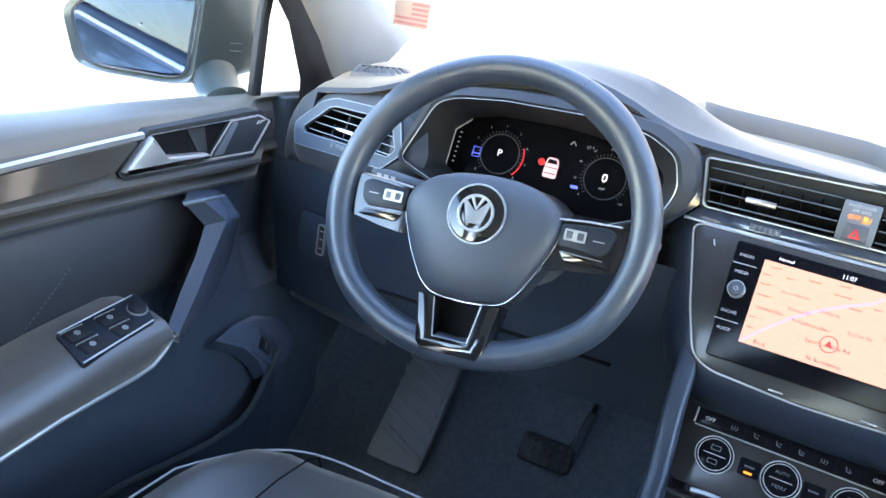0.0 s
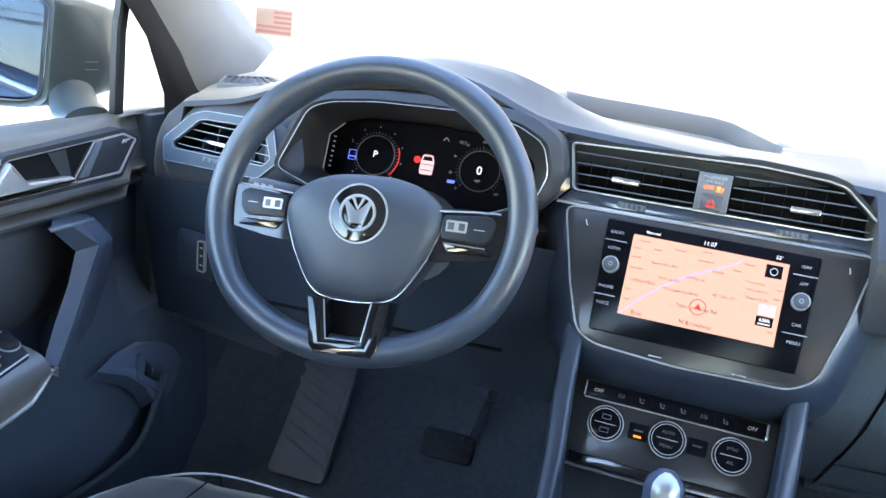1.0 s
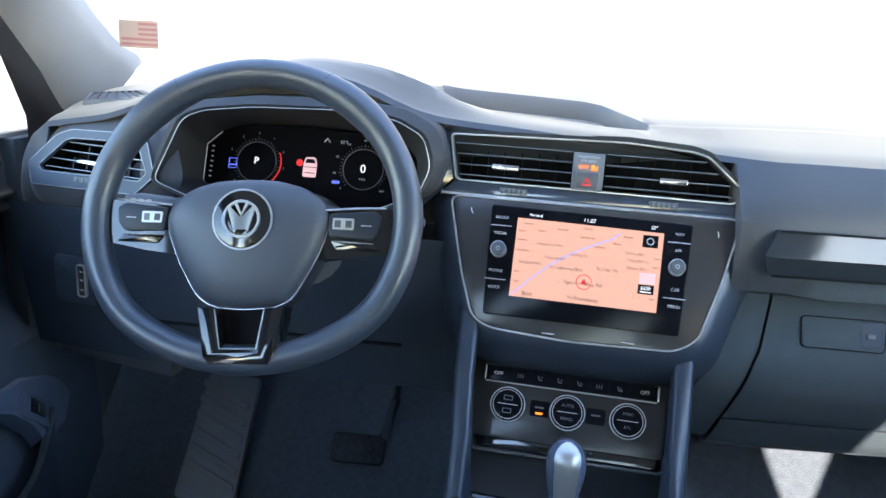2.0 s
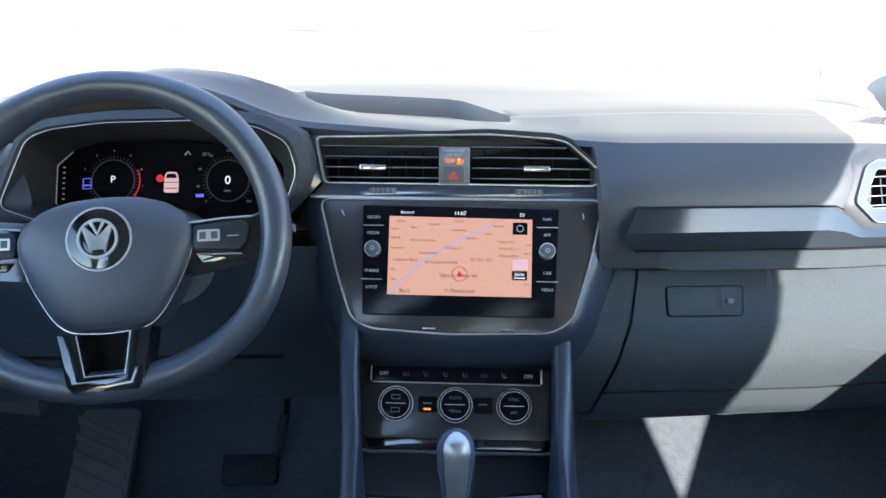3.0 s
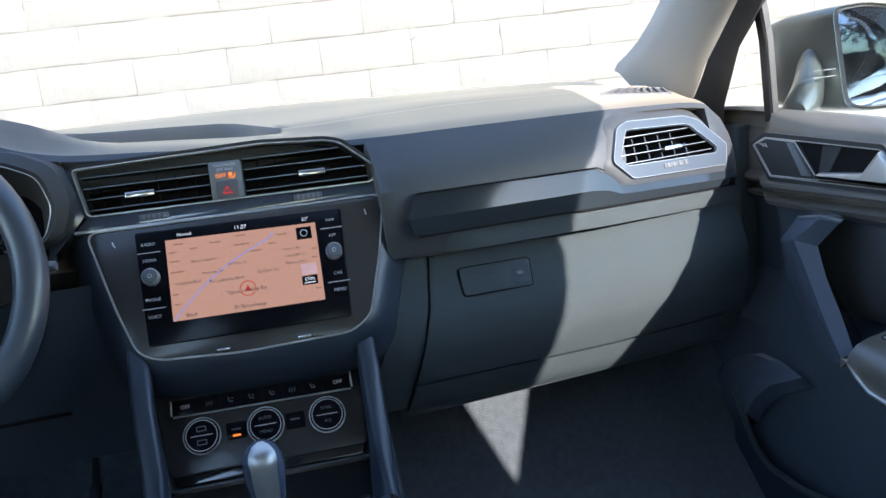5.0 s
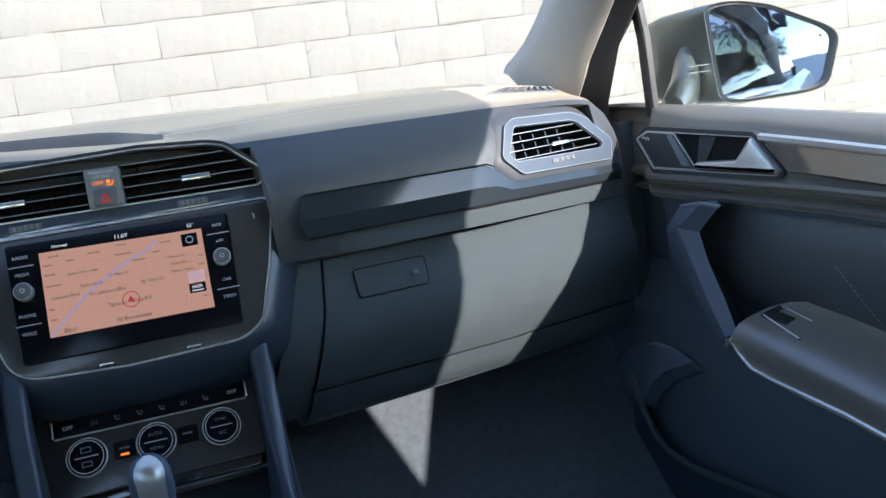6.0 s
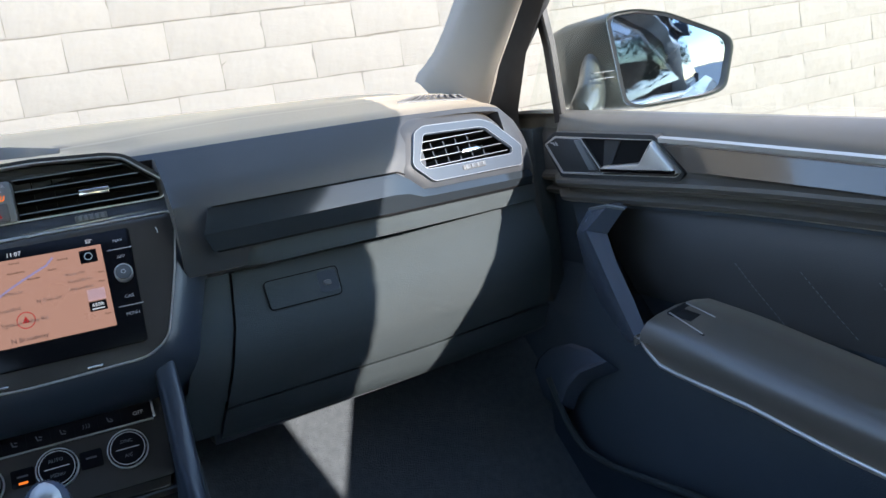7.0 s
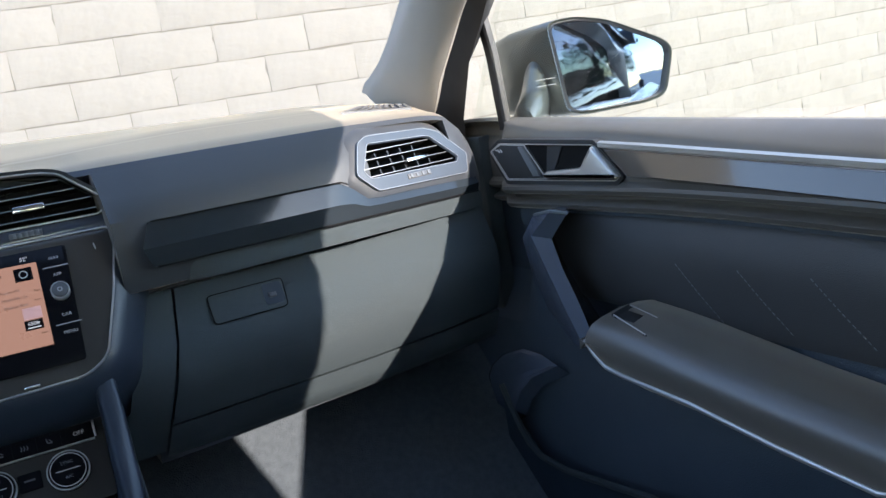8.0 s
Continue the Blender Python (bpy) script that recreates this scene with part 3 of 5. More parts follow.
part("handle_recess", plate(rounded(rect(0.020, 0.046, -0.013, 0.015), 0.005), 0.0, 0.0019), KNEE, glove, m=hf)
part("latch", rbox(0.026, 0.036, -0.004, 0.002, 0.0015, 0.005, 0.001), DARK, glove, m=hf)


def side_vent(s):
    fr = face_frame((s * 0.625, 0.959, 1.125), s * 15, 16)
    M = lambda pts: [(s * a, b) for a, b in pts]
    outl = rounded(M([(-0.112, 0.0), (-0.092, 0.044), (-0.074, 0.051), (0.034, 0.047), (0.059, 0.038), (0.102, -0.003), (0.090, -0.032), (-0.085, -0.0265)]), 0.006)
    hole = rounded(M([(-0.0985, 0.0025), (-0.079, 0.036), (-0.076, 0.0385), (0.027, 0.0345), (0.039, 0.0315), (0.080, -0.005), (0.075, -0.0115), (-0.090, -0.0075)]), 0.003)
    vent = part("air_vent", loft([[(x, y, z) for x, y in o] for o, z in ((outl, -0.03), (grow(outl, 0.001), 0.002), (outl, 0.005), (grow(hole, 0.002), 0.006), (hole, 0.003), (hole, 0.0015))], True), VENTFRAME, dash, "side air vent with a satin silver frame", m=fr)
    part("vent_box", plate(grow(hole, 0.002), -0.06, -0.034), MATT, vent, m=fr)
    part("vent_collar", loft([[(x, y, z) for x, y in grow(outl, g)] for g, z in ((0.026, -0.020), (0.015, -0.0075), (0.007, -0.0022), (0.0008, 0.0), (0.0008, -0.006))], True), PAD, vent, m=fr)
    part("vent_tube", loft([[(x, y, z) for x, y in hole] for z in (0.0015, -0.035)], True), MATT, vent, m=fr)
    part("bright_outline", ring_plate(grow(outl, 0.0006), grow(outl, -0.0002), 0.0035, 0.0054), VENTLINE, vent, "thin chrome outline", m=fr)
    part("bright_outline", ring_plate(grow(hole, 0.0018), grow(hole, 0.0011), 0.0045, 0.0064), VENTLINE, vent, m=fr)
    for k, (xa, xb, v) in enumerate(((-0.080, 0.043, 0.0305), (-0.0875, 0.056, 0.019), (-0.0935, 0.067, 0.0067), (-0.097, 0.075, -0.005))):
        x0, x1 = min(s * xa, s * xb), max(s * xa, s * xb)
        part("slat", rbox(x0, x1, v - 0.0008, v + 0.0008, -0.026, -0.002, 0.0004), MATT, vent, m=fr)
        part("slat_edge", rbox(x0, x1, v - 0.0007, v + 0.0004, -0.002, 0.0002, 0.0002), VENTLINE, vent, m=fr)
    for k in range(6):
        u = s * (-0.080 + 0.024 * k)
        part("vane", rbox(u - 0.001, u + 0.001, -0.008, 0.033 if k < 5 else 0.012, -0.034, -0.012, 0), KNEE, vent, m=fr)
    part("thumb_tab", rbox(min(s * -0.017, s * 0.017), max(s * -0.017, s * 0.017), 0.0030, 0.0085, -0.002, 0.006, 0.001), CHROME, vent, m=fr)
    part("wheel_slider", plate(rect(min(s * -0.028, s * 0.017), max(s * -0.028, s * 0.017), -0.0215, -0.0145), 0.0, 0.0072, 0.001), DARK, vent, m=fr)
    for k in range(4):
        u = s * (-0.022 + 0.011 * k)
        part("slider_rib", rbox(u - 0.002, u + 0.002, -0.021, -0.015, 0.007, 0.0085, 0.0005), SLIDE, vent, m=fr)
    def on_top(x, y, h):
        sec = sorted(p for p in dash_section(x)[:14])
        return (s * x, y, lerp(y, [p[0] for p in sec], [p[1] for p in sec]) + h)
    quad = [(0.563, 1.045), (0.680, 1.045), (0.691, 1.085), (0.611, 1.085)]
    inner = [(0.576, 1.049), (0.676, 1.049), (0.684, 1.081), (0.614, 1.081)]
    dv = part("defroster_vent", loft([[on_top(x, y, -0.004) for x, y in quad], [on_top(x, y, 0.003) for x, y in quad], [on_top(x, y, 0.003) for x, y in inner], [on_top(x, y, 0.0005) for x, y in inner]], True, True), DARK, dash, "small window defroster grille")
    for k in range(7):
        u = 0.582 + 0.0135 * k
        w = 0.614 + 0.0095 * k
        part("grille_bar", loft([[on_top(u + a, 1.049, b), on_top(w + a * 0.8, 1.081, b)] for a, b in ((0, 0), (0, 0.003), (0.004, 0.003), (0.004, 0))], False), PAD, dv)


side_vent(1)
side_vent(-1)

# knee panel and lower left panel on the driver's side
part("knee_panel", loft([[(x, y + max(0, (abs(x + 0.35) - 0.25)) * 0.2, z) for z, y in ((1.066, 0.955), (1.0, 0.965), (0.92, 0.98), (0.84, 1.0), (0.82, 1.06), (0.83, 1.2))] for x in np.linspace(-0.765, -0.085, 13)], False), KNEE, dash)
part("knee_seam", rbox(-0.60, -0.20, 0.976, 0.982, 0.908, 0.911, 0), MATT, dash)
lf = face_frame((-0.66, 0.968, 0.962), -14, 0)
light = part("light_switch", plate(rounded(rect(-0.035, 0.038, -0.032, 0.036), 0.01), 0.0, 0.003, 0.0015), KNEE, dash, "light switch panel", m=lf)
key = rounded(rect(0.010, 0.023, -0.018, 0.026), 0.003)
part("dimmer_key", plate(key, 0.002, 0.006, 0.001), RUBBER, light, m=lf)
part("chrome_edge", ring_plate(grow(key, 0.0014), grow(key, -0.0010), 0.002, 0.0072), SILVER, light, "chrome edge of the key", m=lf)
for v in (-0.010, 0.004, 0.016):
    part("key_mark", rbox(0.014, 0.019, v, v + 0.002, 0.0058, 0.0064, 0), GREYPRINT, light, m=lf)


# ---- centre air vents with hazard switch ----
vf = face_frame((0.025, 0.965, 1.155), -4.6, 10)
vents = thing("centre_air_vents", (0.025, 0.99, 1.10), "two black centre air vents in a chrome frame", "air vent")
OUT = rounded([(-0.174, 0.045), (0.045, 0.050), (0.122, 0.045), (0.140, 0.0405), (0.186, 0.001), (0.174, -0.0125), (-0.163, -0.0115)], 0.006)
part("housing", plate(grow(rounded([(-0.20, 0.050), (0.045, 0.060), (0.126, 0.055), (0.150, 0.048), (0.200, 0.001), (0.186, -0.0335), (-0.186, -0.0320)], 0.008), 0.0), -0.10, -0.034), BEZEL, vents, m=vf)
part("frame_shroud", ring_plate(grow(OUT, 0.0055), grow(OUT, 0.001), -0.06, 0.001), RUBBER, vents, m=vf)
part("chrome_frame", ring_plate(grow(OUT, 0.0010), grow(OUT, -0.0006), -0.01, 0.004), BADGE, vents, "thin chrome frame", m=vf)
part("vent_back", plate(grow(OUT, -0.001), -0.034, -0.0335), MATT, vents, m=vf)
for side, (x0, x1) in enumerate(((-0.167, -0.0205), (0.0215, 0.172))):
    for k, v in enumerate((0.0345, 0.0215, 0.0085, -0.0045)):
        a, b = x0 + (0.0345 - v) * 0.16 * (side == 0), x1
        if side:
            b = min(x1, 0.183 - max(0.0, v + 0.004) * 1.15)
        part("slat", rbox(a, b, v - 0.0010, v + 0.0010, -0.028, 0.0, 0.0006), MATT, vents, m=vf)
        part("slat_edge", rbox(a, b, v - 0.0010, v + 0.0004, 0.0, 0.0012, 0.0003), SLIDE, vents, m=vf)
    for k in range(6):
        u = x0 + 0.015 + k * 0.022
        part("vane", rbox(u, u + 0.0015, -0.009, 0.036 if u < 0.13 else 0.012, -0.0335, -0.027, 0), MATT, vents, m=vf)
for x0, x1 in ((-0.1185, -0.0845), (0.086, 0.119)):
    part("thumb_tab", rbox(x0, x1, 0.004, 0.0115, -0.004, 0.005, 0.0015), CHROME, vents, "small chrome thumb tab", m=vf)
part("trim_bar", plate([(-0.165, -0.0135), (0.1755, -0.0145), (0.1885, -0.0010), (0.186, -0.0295), (-0.179, -0.0275)], -0.03, 0.003, 0.001), CORNER, vents, m=vf)
part("chrome_line", plate([(-0.180, -0.0275), (0.186, -0.0295), (0.1865, -0.0325), (-0.181, -0.0308)], -0.03, 0.0055, 0.001), BADGE, vents, "long chrome line", m=vf)
for x0 in (-0.106, 0.0765):
    sl = part("vent_slider", rbox(x0, x0 + 0.034, -0.0245, -0.0175, 0.0, 0.0055, 0.001), DARK, vents, m=vf)
    for k in range(5):
        part("slider_rib", rbox(x0 + 0.004 + 0.006 * k, x0 + 0.007 + 0.006 * k, -0.024, -0.018, 0.005, 0.0068, 0.0004), SLIDE, sl, m=vf)
part("corner_trim", plate([(-0.190, 0.0456), (-0.1775, 0.0457), (-0.1665, -0.011), (-0.181, -0.027), (-0.214, -0.060), (-0.200, 0.001)], -0.03, 0.003, 0.001), CORNER, vents, "glossy corner trim", m=vf)
haz = part("hazard_module", plate(rounded(rect(-0.019, 0.019, -0.012, 0.034), 0.002), -0.02, 0.0065, 0.001), SLIDE, vents, "grey module with air bag lamp and hazard switch", m=vf)
part("hazard_button", plate(rounded(rect(-0.013, 0.013, -0.010, 0.010), 0.002), 0.004, 0.0085, 0.001), DARK, haz, m=vf)
tri = [(-0.006, -0.006), (0.006, -0.006), (0.0, 0.005)]
part("hazard_triangle", ring_plate(tri, [(0.5 * a, 0.5 * b - 0.001) for a, b in tri], 0.008, 0.0090), REDGLOW, haz, m=vf)
lettering("lamp_text", "OFF", 0.0075, vf, AMBER, haz, x=-0.0055, y=0.0165, z=0.0072)
part("lamp_icon", disc(0.0025, 0.006, 0.0073, 12, 0, (0.006, 0.0175)), AMBER, haz, m=vf)
part("lamp_icon_bar", stroke([(0.003, 0.0135), (0.010, 0.0135), (0.0115, 0.0185)], 0.0015, 0.006, 0.0073), AMBER, haz, m=vf)
lettering("lamp_caption", "PASSENGER\nAIR BAG", 0.0052, vf, GREYPRINT, haz, x=0, y=0.0265, z=0.0072)

# ---- display unit ----
sf = face_frame((0.0285, 0.9005, 1.0135), -4.6, 24)
disp = thing("infotainment_display", (0.0285, 0.93, 0.99), "touch display showing an orange road map, in a dark trim surround", "car display")
SUR = rounded([(-0.174, 0.121), (0.1745, 0.1225), (0.1584, 0.050), (0.136, -0.024), (0.112, -0.039), (-0.012, -0.0425), (-0.107, -0.037), (-0.129, -0.026), (-0.148, 0.026)], 0.012)
part("stack_body", loft([[(x, y, z) for x, y in grow(SUR, d)] for z, d in ((-0.16, 0.05), (-0.06, 0.042), (-0.03, 0.030), (-0.012, 0.016), (-0.004, 0.005), (-0.003, 0.0))], True), SOFT, disp, "soft dark surround of the centre stack", m=sf)
part("surround", plate(SUR, -0.02, 0.0, 0.001), STACK, disp, "dark brown-grey metallic trim plate", m=sf)
part("edge_line", ring_plate(grow(SUR, 0.0022), grow(SUR, 0.0002), -0.01, 0.0015), SILVER, disp, m=sf)
for u in (-0.035, 0.058):
    part("edge_clip", rbox(u - 0.008, u + 0.008, -0.0385, -0.036, 0, 0.003, 0.001), CHROME, disp, m=sf)
for u, v in ((-0.146, 0.104), (0.151, 0.103)):
    part("surround_icon", stroke([(u - 0.001, v + 0.004), (u, v), (u + (0.002 if u < 0 else 0.0), v - 0.003)], 0.0012, 0.0, 0.0010), GREYPRINT, disp, m=sf)
glass = part("display_glass", plate(rounded([(-0.121, 0.1145), (0.121, 0.112), (0.1155, -0.022), (-0.1165, -0.022)], 0.004), -0.002, 0.003, 0.001), SCREENGLASS, disp, "black glass front of the display", m=sf)
mp = part("map_screen", plate([(-0.0872, 0.1005), (0.0885, 0.098), (0.0875, 0.0022), (-0.087, 0.0030)], 0.002, 0.0034), MAPGLOW, disp, "glowing orange road map", m=sf)
part("route", stroke([(-0.0855, 0.004), (-0.066, 0.024), (-0.0441, 0.0439), (-0.026, 0.057), (-0.0097, 0.0666), (0.006, 0.0745), (0.018, 0.080), (0.030, 0.0855), (0.0376, 0.093)], 0.0022, 0.003, 0.0038), ROUTE, mp, m=sf)
part("position_ring", annulus(0.0084, 0.0093, 0.003, 0.0039, 28, (0.0005, 0.0292)), REDGLOW, mp, m=sf)
part("position_mark", plate([(-0.0035, 0.0262), (0.0045, 0.0262), (0.0005, 0.0335)], 0.003, 0.0040), REDGLOW, mp, m=sf)
part("compass_box", plate(rect(0.0645, 0.0825, 0.079, 0.094), 0.003, 0.0038), SCREENGLASS, mp, m=sf)
part("compass_ring", annulus(0.0035, 0.0044, 0.0037, 0.0042, 20, (0.0735, 0.0865)), GREYPRINT, mp, m=sf)
part("traffic_box", plate(rect(0.0645, 0.0830, 0.0352, 0.0482), 0.003, 0.0038), PINKGLOW, mp, m=sf)
part("scale_box", plate(rect(0.0640, 0.0822, 0.0228, 0.0338), 0.003, 0.0038), SCREENGLASS, mp, m=sf)
lettering("scale_text", "650ft", 0.0058, sf, WHITEGLOW, mp, x=0.0731, y=0.0295, z=0.0042)
part("scale_bar", plate(rect(0.0665, 0.0797, 0.0248, 0.0258), 0.0037, 0.0042), WHITEGLOW, mp, m=sf)
for body, size, x, y in (("N Broadway", 0.0072, 0.001, 0.0085), ("Ygnacio Valley Rd", 0.0064, -0.001, 0.0272), ("N California Blvd", 0.0056, -0.022, 0.0432), ("N Civic Dr", 0.0056, 0.0265, 0.0468),
                         ("N Main St", 0.0050, -0.008, 0.0610), ("Parkside Dr", 0.0050, -0.037, 0.0545), ("Oakland Blvd", 0.0054, -0.066, 0.0460), ("Blvd", 0.0072, -0.066, 0.0075),
                         ("Buena Vista Ave", 0.0046, -0.045, 0.0705), ("Westcliffe Ct", 0.0046, 0.060, 0.0610), ("Walnut Blvd", 0.0048, 0.060, 0.0520), ("Warren Rd", 0.0044, 0.056, 0.0695)):
    lettering("street_name", body, size, sf, MAPTEXT, mp, x=x, y=y, z=0.0041)
for x, y, w in ((-0.072, 0.094, 0.012), (-0.03, 0.0905, 0.014), (0.0, 0.0945, 0.012), (-0.055, 0.0865, 0.010), (0.000, 0.0835, 0.018), (0.048, 0.089, 0.012), (0.036, 0.0795, 0.010), (-0.078, 0.0735, 0.012), (0.016, 0.0735, 0.014),
                (-0.076, 0.0605, 0.016), (-0.08, 0.034, 0.008), (-0.079, 0.022, 0.008), (0.084, 0.066, 0.007), (0.083, 0.0555, 0.008), (0.082, 0.0175, 0.007), (-0.079, 0.0845, 0.010)):
    for k in range(int(w / 0.0022)):
        part("street_name_bar", plate(rect(x - w / 2 + 0.0022 * k, x - w / 2 + 0.0022 * k + 0.0014, y - 0.0008 - 0.0005 * (k % 3 == 1), y + 0.0007 + 0.0005 * (k % 4 == 0)), 0.003, 0.0038), MAPFAINT, mp, m=sf)
lettering("clock_text", "11:07", 0.0068, sf, WHITEGLOW, glass, x=0.0, y=0.1045, z=0.0036)
lettering("temperature_text", "52°", 0.0058, sf, WHITEGLOW, glass, x=0.077, y=0.1035, z=0.0036)
lettering("mode_text", "Normal", 0.0052, sf, WHITEGLOW, glass, x=-0.065, y=0.1052, z=0.0036)
for s, words in ((-1, ("RADIO", "MEDIA", "PHONE", "VOICE")), (1, ("NAV", "APP", "CAR", "MENU"))):
    for word, y in zip(words, (0.0985, 0.0788, 0.0318, 0.0116)):
        lettering("key_text", word, 0.0052, sf, GREYPRINT, glass, x=s * 0.1066, y=y, z=0.0036)
    for y in (0.0885, 0.0215):
        part("key_divider", plate(rect(s * 0.1066 - 0.013, s * 0.1066 + 0.013, y - 0.0004, y + 0.0004), 0.003, 0.0036), GREYPRINT, glass, m=sf)
    kn = part("knob", disc(0.0085, 0.002, 0.015, 36, 0.0015, (s * 0.106, 0.058)), DARK, disp, "round volume and tuning knob", m=sf)
    part("knob_ring", annulus(0.0082, 0.0098, 0.002, 0.013, 36, (s * 0.106, 0.058)), BADGE, kn, m=sf)
    part("knob_mark", annulus(0.0018, 0.0026, 0.0148, 0.0154, 16, (s * 0.106, 0.058)), GREYPRINT, kn, m=sf)

# ---- climate panel ----
hv = face_frame((0.0245, 0.8945, 0.8755), -5, 32)
clim = thing("climate_panel", (0.0245, 0.92, 0.83), "dark metallic climate control panel with three round dials", "climate control")
part("panel", plate(rounded([(-0.128, 0.060), (0.127, 0.058), (0.1185, -0.040), (-0.113, -0.042)], 0.008), -0.03, 0.0, 0.002), STACK, clim, m=hv)
part("lower_panel", plate(rounded([(-0.113, -0.030), (0.1185, -0.030), (0.112, -0.052), (-0.106, -0.054)], 0.006), -0.03, -0.003, 0.002), GLOSS, clim, m=hv)
part("panel_edge", ring_plate(rounded([(-0.132, 0.064), (0.131, 0.062), (0.1225, -0.056), (-0.117, -0.058)], 0.008), rounded([(-0.128, 0.060), (0.127, 0.058), (0.1185, -0.054), (-0.113, -0.056)], 0.008), -0.03, 0.002), DARK, clim, m=hv)
st = part("button_strip", plate(rounded(rect(-0.105, 0.106, 0.0285, 0.0472), 0.002), 0.0, 0.004, 0.001), SCREENGLASS, clim, "black strip of touch buttons", m=hv)
for u in (-0.1065, 0.1075):
    part("strip_end", rbox(u - 0.0018, u + 0.0018, 0.028, 0.048, 0, 0.006, 0.001), CHROME, clim, m=hv)
part("strip_line", plate(rect(-0.105, 0.106, 0.0268, 0.0280), 0, 0.004), SILVER, clim, m=hv)
for u in (-0.090, 0.091):
    lettering("off_text", "OFF", 0.0066, hv, GREYPRINT, st, x=u, y=0.0375, z=0.0046)
for k in range(6):
    u = -0.062 + k * 0.0245
    if k in (0, 4):
        for e_ in (-0.003, 0.0, 0.003):
            part("button_icon_bar", stroke([(u + e_ - 0.001, 0.0350), (u + e_ + 0.0005, 0.0375), (u + e_ - 0.0005, 0.0400)], 0.0008, 0.0035, 0.0046), DIMPRINT, st, m=hv)
    else:
        part("button_icon", stroke([(u - 0.0025, 0.0410), (u - 0.0012, 0.0360), (u + 0.0030, 0.0355)], 0.0013, 0.0035, 0.0046), DIMPRINT, st, m=hv)
        part("button_icon_bar", stroke([(u + 0.0005, 0.0395), (u + 0.0035, 0.0400 - 0.0008 * k)], 0.0009, 0.0035, 0.0046), DIMPRINT, st, m=hv)
    part("button_gap", plate(rect(u + 0.0118, u + 0.0124, 0.029, 0.047), 0.0035, 0.0043), MATT, st, m=hv)
for u in (-0.0735, 0.0005, 0.0735):
    d = part("dial", disc(0.0205, 0.0, 0.0065, 44, 0.0015, (u, 0.0006)), SCREENGLASS, clim, "round climate dial with a chrome ring", m=hv)
    part("dial_ring", annulus(0.0207, 0.0218, 0.0, 0.0052, 48, (u, 0.0006)), BADGE, d, m=hv)
    part("dial_inner_ring", annulus(0.0176, 0.0184, 0.0062, 0.0070, 40, (u, 0.0006)), GREYPRINT, d, m=hv)
    part("dial_line", plate(rect(u - 0.0125, u + 0.0125, 0.0002, 0.0010), 0.0062, 0.0070), GREYPRINT, d, m=hv)
lettering("dial_text", "AUTO", 0.0055, hv, DIMPRINT, clim, x=0.0005, y=0.0085, z=0.0070)
lettering("dial_text", "MENU", 0.0055, hv, DIMPRINT, clim, x=0.0005, y=-0.0075, z=0.0070)
lettering("dial_text", "SYNC", 0.0052, hv, DIMPRINT, clim, x=0.0735, y=0.0085, z=0.0070)
lettering("dial_text", "A/C", 0.0052, hv, DIMPRINT, clim, x=0.0735, y=-0.0075, z=0.0070)
for y in (0.0085, -0.0075):
    part("dial_icon", ring_plate(rect(-0.079, -0.068, y - 0.003, y + 0.003), rect(-0.0782, -0.0688, y - 0.0022, y + 0.0022), 0.0062, 0.0070), DIMPRINT, clim, m=hv)
for x0, x1, lamp in ((-0.0455, -0.0225, True), (0.0235, 0.0465, False)):
    b = part("side_button", plate(rounded(rect(x0, x1, -0.009, 0.0105), 0.002), 0, 0.003, 0.001), SCREENGLASS, clim, m=hv)
    part("button_text_bar", plate(rect(x0 + 0.006, x1 - 0.006, 0.001, 0.003), 0.0025, 0.0034), FAINT, b, m=hv)
    if lamp:
        part("button_lamp", plate(rect(x0 + 0.007, x1 - 0.007, -0.0065, -0.004), 0.0025, 0.0034), AMBER, b, "lit amber lamp", m=hv)

# ---- centre console ----
cons = thing("centre_console", (0.025, 0.7, 0.42), "dark centre console with two raised side rails", "console")
for x0, x1, x2, nm in ((-0.104, -0.101, -0.096, "rail"), (0.154, 0.151, 0.142, "rail")):
    part(nm, sweep([(x0 * 1.0, 0.925, 0.990), (x0, 0.895, 0.955), (x0, 0.880, 0.925), (x1, 0.845, 0.86), (x2, 0.79, 0.80), (x2, 0.70, 0.765), (x2, 0.3, 0.76)], 0.012, 0.014, n=12, square=True, up=(0, 1, 0.6)), SOFT, cons, "rounded console side rail", angle=60)
for s, x in ((-1, -0.112), (1, 0.164)):
    part("side_wall", loft([[(x + s * o, y, z) for y, z in ((0.15, 0.74), (0.70, 0.755), (0.80, 0.80), (0.87, 0.90), (0.93, 0.98), (1.06, 0.98))] for o in (-0.006, 0.0)] + [[(x + s * 0.03, y, 0.42) for y in (0.15, 0.70, 0.80, 0.87, 0.93, 1.06)]], False), PANEL, cons)
part("tray", loft([[(x, y, z) for y, z in ((0.945, 0.835), (0.945, 0.79), (0.90, 0.765), (0.70, 0.735), (0.2, 0.735))] for x in (-0.112, 0.162)], False), DARK, cons, "open storage tray")
part("tray_edge", sweep([(-0.085, 0.83, 0.787), (0.02, 0.822, 0.785), (0.13, 0.83, 0.787)], 0.006, 0.004, n=8), GLOSS, cons)
part("socket", plate(rounded(rect(-0.05, 0.0, -0.010, 0.010), 0.003), 0, 0.004, 0.001), GLOSS, cons, "socket cover in the tray", m=face_frame((0.0, 0.94, 0.806), -5, 10))
part("socket_mark", ring_plate(rect(-0.034, -0.018, -0.005, 0.005), rect(-0.032, -0.020, -0.003, 0.003), 0.003, 0.005), GREYPRINT, cons, m=face_frame((0.0, 0.94, 0.806), -5, 10))

